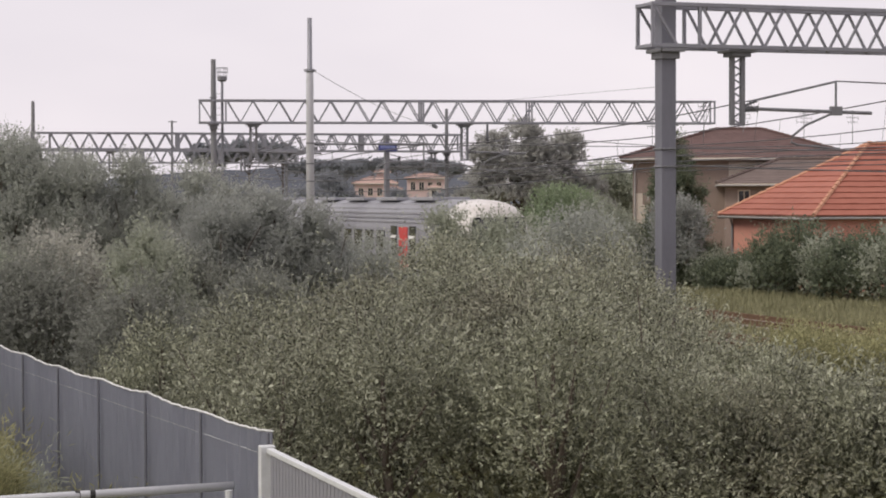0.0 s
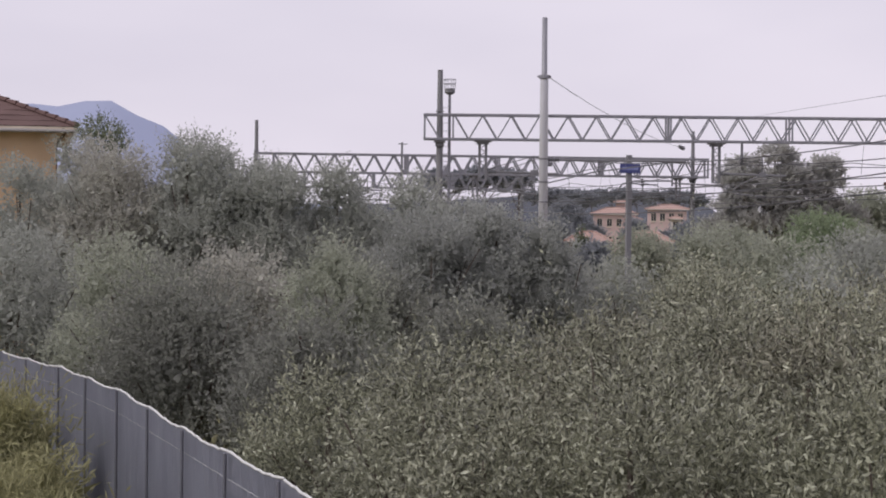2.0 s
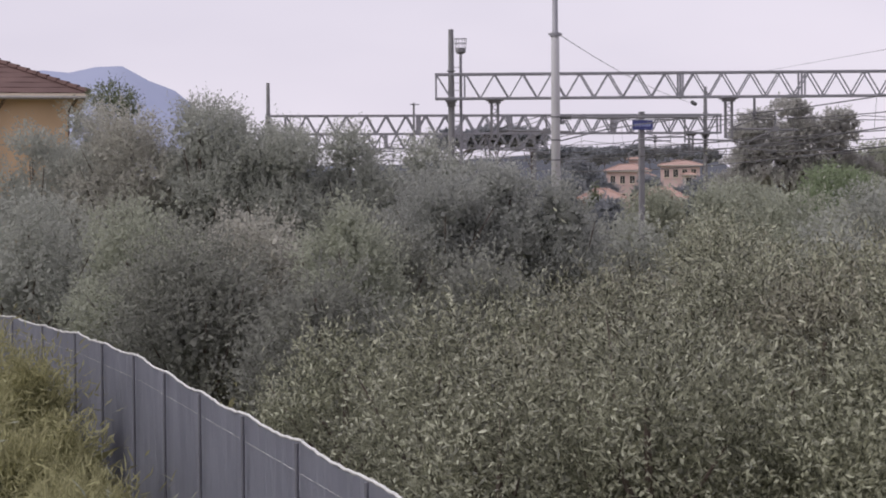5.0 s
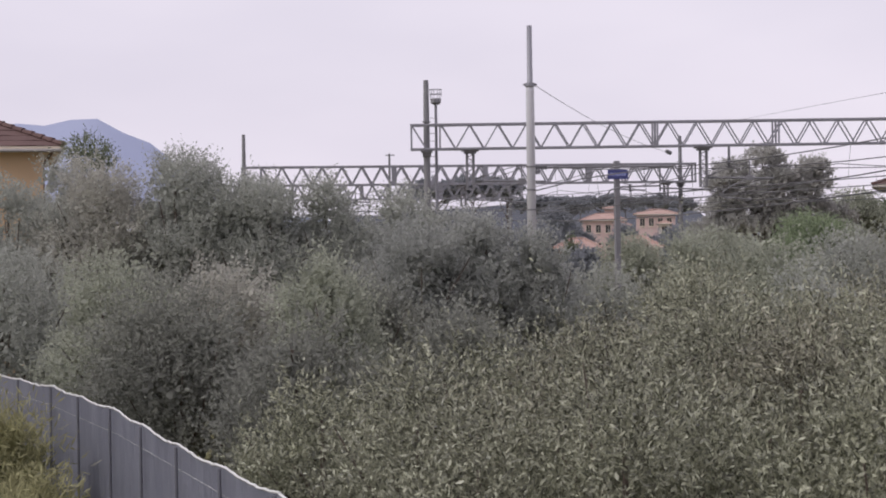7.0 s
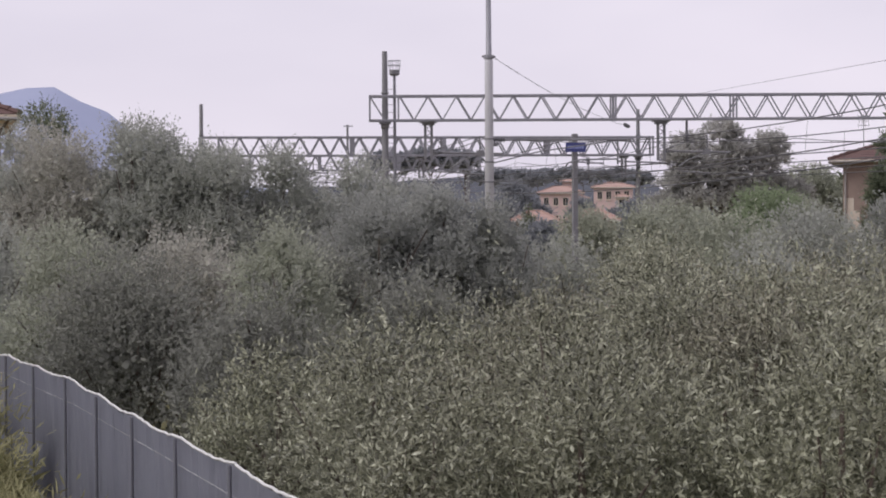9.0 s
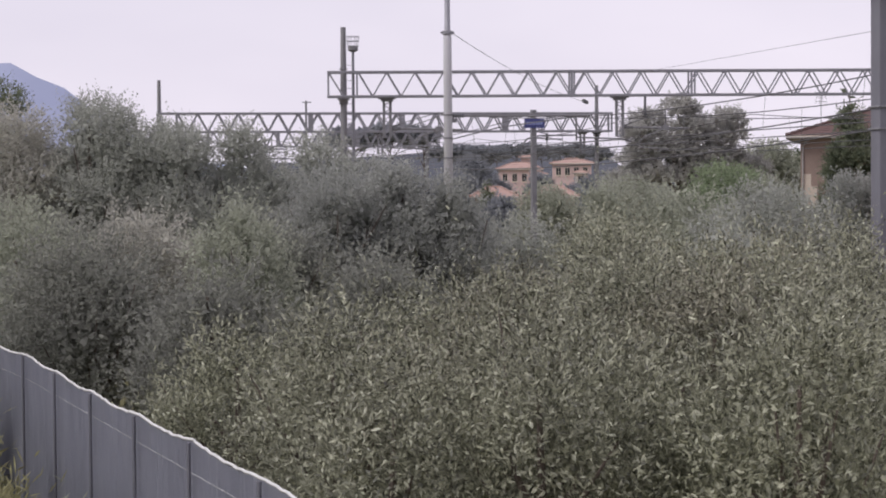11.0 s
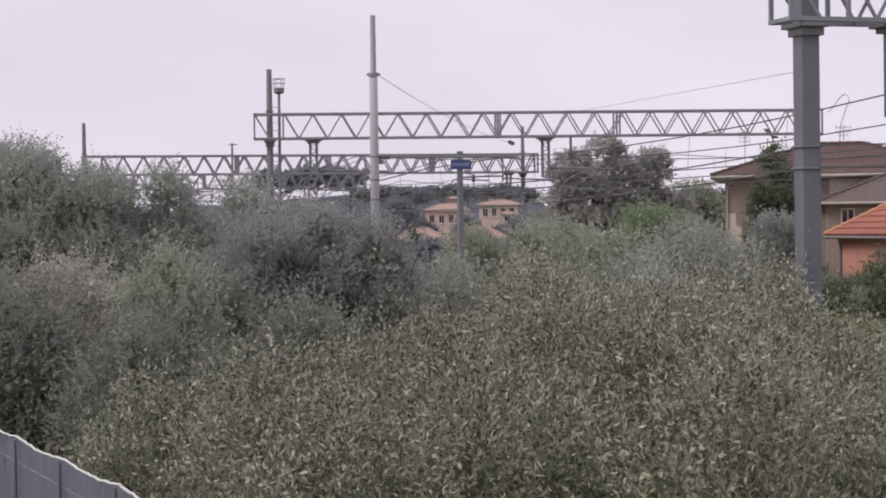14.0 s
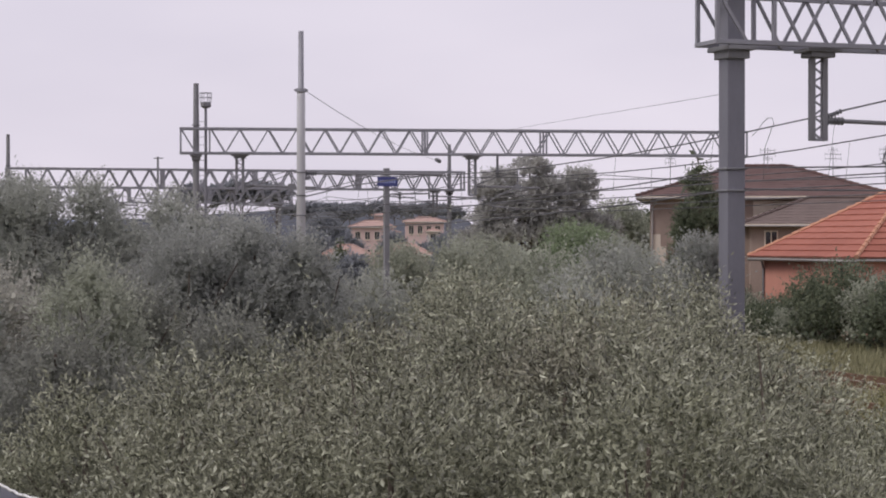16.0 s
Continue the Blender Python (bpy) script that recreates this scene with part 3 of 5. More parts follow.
def tension_mast():
    """The tall pale mast, stepped where two tubes join."""
    m = thing("tension_mast", (15.83, 57.88, 0), "tall pale grey stepped steel mast", "mast")
    bm = B()
    tube(bm, [(0, 0, -0.1), (0, 0, 8.55), (0, 0, 8.75)], [0.155, 0.125, 0.11], 16)
    part("lower_tube", bm, STEEL_PALE, m, smooth=True)
    bm = B()
    tube(bm, [(0, 0, 8.75), (0, 0, 8.76), (0, 0, 10.5)], [0.1, 0.088, 0.078], 16)
    part("upper_tube", bm, STEEL, m, smooth=True)
    bm = B()
    tube(bm, [(0, 0, 8.66), (0, 0, 8.76)], [0.165, 0.165], 16)
    box(bm, (-0.21, -0.03, 8.69), (0.21, 0.03, 8.74))
    part("collar", bm, STEEL, m)
    for z in (4.9, 5.5, 6.2):
        part("band", tube(B(), [(0, 0, z), (0, 0, z + 0.05)], 0.15, 12), STEEL_DARK, m)
    part("terminal_box", box(B(), (0.12, -0.05, 6.0), (0.26, 0.05, 6.12), 0.01), STEEL_DARK, m)


def mast_arm():
    """The cantilever of the pale mast, with its steady arm over the first track."""
    m = thing("cantilever_arm", (15.83, 57.88, 0), "dark tubular cantilever arm clamped to the pale mast", "cantilever")
    bm = B()
    insulator(bm, (0.14, 0, 6.2), (0.5, 0, 6.2), 0.08)
    part("insulator", bm, PORCELAIN, m)
    part("top_tube", tube(B(), [(0.5, 0, 6.2), (4.5, 0, 6.22)], 0.035, 8), STEEL_DARK, m)
    part("strut", tube(B(), [(0.14, 0, 5.5), (1.6, 0, 5.85), (4.0, 0, 6.18)], 0.022, 6), STEEL_DARK, m)
    part("drop_tube", tube(B(), [(4.1, 0, 6.3), (4.1, 0, 5.45)], 0.03, 6), STEEL_DARK, m)
    part("steady_arm", tube(B(), [(4.1, 0, 5.62), (2.9, 0, 5.6), (2.5, 0, 5.5), (2.35, 0, 5.3)], 0.028, 6), STEEL_DARK, m)
    part("register_arm", tube(B(), [(4.1, 0, 5.55), (5.6, 0, 5.5), (5.9, 0, 5.42)], 0.028, 6), STEEL_DARK, m)


def sign_post():
    m = thing("sign_post", (25.93, 80.95, 0), "dark steel post carrying a blue sign board", "sign post")
    bm = B()
    box(bm, (-0.11, -0.11, -0.1), (0.11, 0.11, 7.3), 0.012)
    part("post", bm, STEEL_DARK, m)
    bm = B()
    box(bm, (-0.45, -0.17, 6.52), (0.45, -0.135, 6.92), 0.012)
    s = part("sign_board", bm, SIGN_BLUE, m, "blue enamel board")
    bm = B()
    for k in range(7):
        box(bm, (-0.36 + 0.105 * k, -0.1745, 6.66), (-0.28 + 0.105 * k, -0.1705, 6.79))
    part("lettering_bars", bm, mat("sign_lettering", (0.22, 0.26, 0.5), (0.3, 0.34, 0.58), 5, 0.4, bump=0), s)
    bm = B()
    tube(bm, [(0.1, 0, 6.1), (0.75, 0, 6.05), (1.3, 0, 6.05)], 0.03, 6)
    tube(bm, [(0.1, 0, 6.4), (0.55, 0, 6.28)], 0.022, 6)
    tube(bm, [(-0.1, 0, 5.75), (-0.5, 0, 5.55), (-0.62, 0, 5.2)], 0.025, 6)
    part("bracket_arm", bm, STEEL_DARK, m)
    bm = B()
    insulator(bm, (0.6, 0, 5.98), (0.6, 0, 6.3), 0.09)
    part("insulator", bm, PORCELAIN, m)


def catenary():
    """Carrier and contact wires with droppers, span by span."""
    ys = (-25.0, 31.1, 75.2, 116.0, 158.0, 240.0)
    for x in WIRES:
        for a, b in zip(ys, ys[1:]):
            w = thing("overhead_wire", (0, 0, 0), "thin dark carrier and contact wires with droppers", "wire", "overhead wires")
            sag = 0.75 * ((b - a) / 44) ** 2
            za, zc = 6.92, 5.42

            def car(s):
                return za - sag * 4 * s * (1 - s)

            bm = B()
            tube(bm, [(x, a + (b - a) * s, car(s)) for s in np.linspace(0, 1, 13)], 0.016, 5)
            part("carrier_wire", bm, COPPER, w)
            bm = B()
            tube(bm, [(x - 0.2 + 0.4 * s, a + (b - a) * s, zc) for s in (0, 0.5, 1)], 0.014, 5)
            part("contact_wire", bm, COPPER, w)
            for s in np.linspace(0.08, 0.92, 8):
                bm = tube(B(), [(x, a + (b - a) * s, car(s)), (x - 0.2 + 0.4 * s, a + (b - a) * s, zc)], 0.005, 4)
                part("dropper", bm, COPPER, w)
    for x, z in ((16.3, 5.05), (16.3, 5.42), (39.0, 6.4)):
        w = thing("feeder_wire", (0, 0, 0), "sagging dark feeder wire along the posts", "wire", "feeder wires")
        bm = B()
        pts = []
        for a, b in zip(ys, ys[1:]):
            pts += [(x + 0.2, a + (b - a) * s, z - 0.5 * 4 * s * (1 - s)) for s in np.linspace(0, 0.9, 9)]
        tube(bm, pts, 0.014, 5)
        part("wire", bm, COPPER, w)
    g = thing("jumper_wire", (0, 0, 0), "curled dark jumper wire on the carrier wire", "wire")
    pts = [(20.5, 38.1, 6.42), (20.5, 37.85, 6.52), (20.5, 37.6, 6.68), (20.5, 37.4, 6.76), (20.5, 37.22, 6.74), (20.5, 37.15, 6.62), (20.5, 37.3, 6.45), (20.5, 37.55, 6.1), (20.5, 37.6, 5.45)]
    part("wire", tube(B(), pts, 0.007, 5), COPPER, g)
    g = thing("guy_wire", (0, 0, 0), "taut dark guy wire with an insulator", "wire")
    bm = B()
    a, b = Vector((15.95, 57.9, 8.72)), Vector((31.4, 89.6, 8.0))
    tube(bm, [a.lerp(b, s) - Vector((0, 0, 0.25 * 4 * s * (1 - s))) for s in np.linspace(0, 1, 9)], 0.010, 5)
    part("wire", bm, COPPER, g)
    bm = B()
    insulator(bm, a.lerp(b, 0.955), b, 0.1, 4)
    part("insulator", bm, PORCELAIN, g)
    g = thing("guy_wire", (0, 0, 0), "thin dark wire rising to the gantry post", "wire")
    bm = B()
    tube(bm, [(16.4, 31.1, 6.75), (28.0, 72.6, 8.5)], 0.005, 5)
    part("wire", bm, COPPER, g)


lamp_mast()
tension_mast()
mast_arm()
sign_post()
catenary()


# ---- houses ----
def course_face(parent, a, b, c, d, n, thick, material, name="tile_course"):
    """A roof face laid in stepped tile courses: a, b the eave from end to end, d, c the top."""
    a, b, c, d = (Vector(p) for p in (a, b, c, d))
    nrm = (b - a).cross(d - a).normalized()
    if nrm.z < 0:
        nrm = -nrm
    for k in range(n):
        s0, s1 = k / n, (k + 1.12) / n
        s1 = min(s1, 1.0)
        p = [a.lerp(d, s0), b.lerp(c, s0), b.lerp(c, s1), a.lerp(d, s1)]
        bm = B()
        m = max(2, int((p[1] - p[0]).length / 0.45))
        lo_t, lo_b, hi_t = [], [], []
        for j in range(m + 1):
            f = j / m
            wob = 0.02 * math.sin(j * 2.1 + k)
            lo = p[0].lerp(p[1], f)
            lo_t.append(bm.verts.new(lo + nrm * (thick + wob * 0.5)))
            lo_b.append(bm.verts.new(lo - nrm * 0.02))
            hi_t.append(bm.verts.new(p[3].lerp(p[2], f) + nrm * 0.01))
        for j in range(m):
            bm.faces.new((lo_t[j], lo_t[j + 1], hi_t[j + 1], hi_t[j]))
            bm.faces.new((lo_b[j], lo_b[j + 1], lo_t[j + 1], lo_t[j]))
        part(name, bm, material, parent)


def window(parent, x, z, w, h, y, frame_mat, shut=0.0):
    """A framed window in a front wall at y, with sill and, where given, a lowered shutter."""
    bm = B()
    for lo, hi in (((x - w / 2 - 0.06, y - 0.05, z - 0.06), (x - w / 2, y + 0.02, z + h + 0.06)), ((x + w / 2, y - 0.05, z - 0.06), (x + w / 2 + 0.06, y + 0.02, z + h + 0.06)),
                   ((x - w / 2, y - 0.05, z + h), (x + w / 2, y + 0.02, z + h + 0.06)), ((x - w / 2, y - 0.05, z - 0.06), (x + w / 2, y + 0.02, z)),
                   ((x - 0.025, y - 0.04, z), (x + 0.025, y + 0.01, z + h))):
        box(bm, lo, hi)
    f = part("window", bm, frame_mat, parent)
    bm = B()
    box(bm, (x - w / 2, y - 0.02, z), (x + w / 2, y - 0.008, z + h))
    part("pane", bm, GLASS, f)
    bm = B()
    box(bm, (x - w / 2 - 0.12, y - 0.14, z - 0.12), (x + w / 2 + 0.12, y - 0.052, z - 0.062))
    part("sill", bm, CREAM, f)
    if shut:
        bm = B()
        n = max(2, int(h * shut / 0.09))
        for k in range(n):
            zz = z + h - (k + 1) * h * shut / n
            box(bm, (x - w / 2, y - 0.047, zz), (x + w / 2, y - 0.028, zz + h * shut / n * 0.85))
        part("shutter", bm, SHUTTER, f)


def hip_house(name, at, turn, w, d, eave, rise, label, wall, tile, courses, over=0.6, fascia=None, ridge=None, windows=(), ridge_axis="x",
              group="", thick=0.05, run=None):
    """A hip-roofed house: its front runs along its own x from the corner at, its depth along y."""
    h = thing(name, at, label, "house", group, turn=turn)
    bm = B()
    t = 0.35
    box(bm, (0, 0, -0.3), (w, t, eave))
    box(bm, (0, d - t, -0.3), (w, d, eave))
    box(bm, (0, t, -0.3), (t, d - t, eave))
    box(bm, (w - t, t, -0.3), (w, d - t, eave))
    part("wall", bm, wall, h)
    bm = B()
    box(bm, (-over, -over, eave - 0.10), (w + over, d + over, eave - 0.004))
    part("eave_board", bm, fascia or WOOD_EAVE, h)
    bm = B()
    for a, b in (((-over, -over), (w + over, -over)), ((w + over, -over), (w + over, d + over)), ((w + over, d + over), (-over, d + over)), ((-over, d + over), (-over, -over))):
        tube(bm, [(a[0], a[1], eave - 0.10), (b[0], b[1], eave - 0.13)], 0.055, 8)
    part("gutter", bm, GUTTER, h)
    half = min(w, d) / 2 + over
    c = [(-over, -over, eave), (w + over, -over, eave), (w + over, d + over, eave), (-over, d + over, eave)]
    if w >= d:
        r = [(-over + half, d / 2, eave + rise), (w + over - half, d / 2, eave + rise)]
        faces = [(c[0], c[1], r[1], r[0]), (c[1], c[2], r[1], r[1]), (c[2], c[3], r[0], r[1]), (c[3], c[0], r[0], r[0])]
        hips = [(c[0], r[0]), (c[3], r[0]), (c[1], r[1]), (c[2], r[1]), (r[0], r[1])]
    else:
        r = [(w / 2, -over + (run or half), eave + rise), (w / 2, d + over - (run or half), eave + rise)]
        faces = [(c[0], c[1], r[0], r[0]), (c[1], c[2], r[1], r[0]), (c[2], c[3], r[1], r[1]), (c[3], c[0], r[0], r[1])]
        hips = [(c[0], r[0]), (c[1], r[0]), (c[2], r[1]), (c[3], r[1]), (r[0], r[1])]
    bm = B()
    for f in faces:
        q = [bm.verts.new(Vector(p) - Vector((0, 0, 0.015))) for p in dict.fromkeys(f)]
        bm.faces.new(q)
    bm.faces.new([bm.verts.new(Vector(p) - Vector((0, 0, 0.02))) for p in c])
    roof = part("roof", bm, tile, h)
    for f in faces:
        course_face(roof, *f, courses, thick, tile)
    for a, b in hips:
        bm = B()
        a, b = Vector(a), Vector(b)
        n = max(3, int((b - a).length / 0.42))
        for k in range(n):
            p, q = a.lerp(b, k / n), a.lerp(b, (k + 1.05) / n)
            tube(bm, [p + Vector((0, 0, 0.05)), q + Vector((0, 0, 0.03))], [0.11, 0.085], 6)
        part("ridge_tiles", bm, ridge or tile, roof)
    for x, z, ww, hh, sh in windows:
        window(h, x, z, ww, hh, 0.0, CREAM, sh)
    return h


def chimney(parent, x, y, z, h, w, material):
    bm = B()
    box(bm, (x - w / 2, y - w / 2, z), (x + w / 2, y + w / 2, z + h), 0.01)
    box(bm, (x - w / 2 - 0.06, y - w / 2 - 0.06, z + h), (x + w / 2 + 0.06, y + w / 2 + 0.06, z + h + 0.07), 0.01)
    part("chimney", bm, material, parent)


def downpipe(parent, x, y, z0, z1, material=None):
    bm = B()
    tube(bm, [(x + 0.3, y - 0.35, z1), (x, y - 0.07, z1 - 0.45), (x, y - 0.07, z0)], 0.05, 8)
    part("downpipe", bm, material or GUTTER, parent)


def aerial(x, y, z, h, seed):
    r = random.Random(seed)
    a = thing("aerial", (x, y, z), "thin grey rooftop television aerial", "aerial", "rooftop aerials")
    bm = B()
    tube(bm, [(0, 0, -0.3), (0, 0, h)], 0.022, 6)
    part("mast", bm, STEEL_DARK, a)
    bm = B()
    for k in range(3):
        z0 = h * (0.6 + 0.15 * k)
        wd = r.uniform(0.25, 0.5)
        tube(bm, [(-wd, 0, z0), (wd, 0, z0)], 0.014, 5)
        for j in range(4):
            xx = -wd + 2 * wd * j / 3
            tube(bm, [(xx, -0.02, z0 - 0.12), (xx, 0.02, z0 + 0.12)], 0.009, 4)
    part("rods", bm, STEEL_DARK, a)


pink = hip_house("house", (41.5, 76.1, 0), -90, 7.9, 15.0, 3.5, 3.25, "single-storey pink house with orange tiled hip roof", PLASTER_PINK,
                 TILE_ORANGE, 13, 0.5, WOOD_EAVE, TILE_RIDGE, ((5.6, 0.9, 1.1, 1.3, 0.0),), thick=0.06, run=5.4)
downpipe(pink, 0.1, 0.0, 0.0, 3.45, STEEL_DARK)
brown = hip_house("house", (45.2, 95.3, 0), -27, 12.0, 9.3, 6.55, 1.75, "two-storey stained beige house with brown hip roof", PLASTER_BROWN,
                  TILE_BROWN, 14, 0.7, CREAM, TILE_BROWN, ((2.2, 4.4, 1.0, 1.5, 0.9), (1.4, 1.2, 1.0, 1.5, 0.6)), thick=0.02)
bm = B()
box(bm, (0.05, -0.02, 2.2), (0.55, -0.004, 4.55))
box(bm, (0.45, -0.021, 1.6), (0.85, -0.005, 3.9))
part("bare_plaster_patch", bm, PLASTER_BARE, brown, "pale patch of bare plaster")
downpipe(brown, 0.12, 0.0, 0.0, 6.4)
part("bare_wall_panel", box(B(), (5.4, -0.02, 4.6), (10.6, -0.004, 6.3)), PLASTER_BARE, brown, "pale weathered upper wall")
wing = hip_house("house", (47.6, 88.6, 0), -27, 9.0, 6.0, 5.05, 1.35, "lower beige house wing with dark brown tiled roof", PLASTER_BROWN,
                 TILE_GREY, 9, 0.5, CREAM, TILE_GREY, ((1.0, 3.7, 0.55, 0.95, 0.0), (6.0, 3.3, 1.0, 1.3, 0.6)), thick=0.02)
for k, (bx, by, h) in enumerate(((50.3, 96.5, 1.9), (52.6, 96.0, 1.5), (55.6, 94.2, 1.6), (57.8, 92.5, 1.7), (47.6, 97.8, 1.6))):
    aerial(bx, by, 7.9 - 0.1 * k, h, k)
yellow = hip_house("house", (-13.6, 60.5, 0), 0, 15.0, 11.0, 7.0, 2.45, "two-storey apricot house with brown hip roof", PLASTER_YELLOW,
                   TILE_BROWN, 14, 0.6, CREAM, TILE_BROWN, ((10.3, 4.4, 1.1, 1.5, 0.8), (6.0, 4.4, 1.1, 1.5, 0.0)), thick=0.025)
chimney(yellow, 12.2, 2.4, 7.6, 0.85, 0.32, TILE_BROWN)
chimney(yellow, 10.2, 4.2, 8.4, 1.05, 0.32, STEEL_DARK)
downpipe(yellow, 12.9, 0.0, 0.0, 6.9, SHUTTER)
downpipe(yellow, 15.0, 0.3, 0.0, 6.9, SHUTTER)


# ---- the far town and hills ----
def ridge(name, pts, depth, foot, material, label, seed, rough):
    """A range of hills: a skyline through a few summits, with wooded unevenness and slopes to both sides."""
    rng = random.Random(seed)
    bm = B()
    rows = [[], [], []]
    n = 90
    (x0, _, _), (x1, _, _) = pts[0], pts[-1]
    for k in range(n + 1):
        x = x0 + (x1 - x0) * k / n
        for p, q in zip(pts, pts[1:]):
            if p[0] <= x <= q[0]:
                f = (x - p[0]) / (q[0] - p[0])
                f = f * f * (3 - 2 * f)
                y, z = p[1] + (q[1] - p[1]) * f, p[2] + (q[2] - p[2]) * f
        z += rng.uniform(-1, 1) * rough
        rows[0].append(bm.verts.new((x, y - depth, foot)))
        rows[1].append(bm.verts.new((x, y, z)))
        rows[2].append(bm.verts.new((x, y + depth, foot)))
    for r0, r1 in zip(rows, rows[1:]):
        for k in range(n):
            bm.faces.new((r0[k], r0[k + 1], r1[k + 1], r1[k]))
    solid(name, bm, material, label, "hill", kind="structure", smooth=True)


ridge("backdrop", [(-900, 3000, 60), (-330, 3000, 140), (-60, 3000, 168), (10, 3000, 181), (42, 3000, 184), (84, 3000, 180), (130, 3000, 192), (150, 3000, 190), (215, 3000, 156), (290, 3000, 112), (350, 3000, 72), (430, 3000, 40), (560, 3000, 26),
                   (900, 3000, 22), (1500, 3000, 8), (2600, 3000, 4)], 500, -5, HILL, "mountain range tinted blue for haze on the horizon", 3, 1.2)


def town_house(bearing, dist, z0, w, h, rise, wall, cols, rows, seed):
    p = plan(bearing, dist, z0)
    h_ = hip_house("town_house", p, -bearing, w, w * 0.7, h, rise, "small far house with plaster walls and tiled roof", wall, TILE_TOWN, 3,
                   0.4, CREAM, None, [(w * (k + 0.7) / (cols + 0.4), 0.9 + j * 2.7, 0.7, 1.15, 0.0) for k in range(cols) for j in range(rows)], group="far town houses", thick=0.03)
    return h_


# pink walls of the town, with haze mixed into the plaster colour
PLASTER_FAR = mat("haze_paled_salmon_plaster", (0.49, 0.365, 0.35), (0.59, 0.455, 0.435), 0.5, 0.95, bump=0)
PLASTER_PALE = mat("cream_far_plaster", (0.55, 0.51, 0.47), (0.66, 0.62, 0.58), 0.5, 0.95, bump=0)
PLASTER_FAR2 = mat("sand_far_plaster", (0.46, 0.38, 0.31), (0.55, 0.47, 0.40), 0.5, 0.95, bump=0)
town_house(16.74, 300, 1.0, 6.4, 5.5, 1.0, PLASTER_FAR, 4, 2, 1)
town_house(18.3, 300, 1.9, 5.9, 5.4, 0.7, PLASTER_FAR, 4, 2, 3)
town_house(17.4, 312, 2.4, 1.9, 6.0, 0.4, PLASTER_FAR, 1, 2, 5)
town_house(17.72, 288, 0.6, 1.9, 5.0, 0.35, PLASTER_PALE, 1, 2, 7)
town_house(18.95, 290, 0.6, 1.6, 5.2, 0.3, PLASTER_PALE, 1, 2, 9)
town_house(17.6, 178, 0.2, 4.2, 2.9, 0.9, PLASTER_FAR2, 2, 1, 13)
town_house(16.05, 172, 0.2, 3.4, 2.9, 0.8, PLASTER_BROWN, 1, 1, 15)

# ---- fence, gate rail and barrier ----
FENCE = [Vector(p) for p in ((2.62, 11.6, 0), (2.40, 13.8, 0), (1.95, 18.5, 0), (1.42, 24.0, 0), (0.72, 29.0, 0), (-0.2, 33.2, 0), (-1.7, 38.0, 0), (-3.6, 43.0, 0))]


def along(pts, s):
    for p, q in zip(pts, pts[1:]):
        seg = (q - p).length
        if s <= seg:
            return p.lerp(q, s / seg), (q - p).normalized()
        s -= seg
    return pts[-1].copy(), (pts[-1] - pts[-2]).normalized()


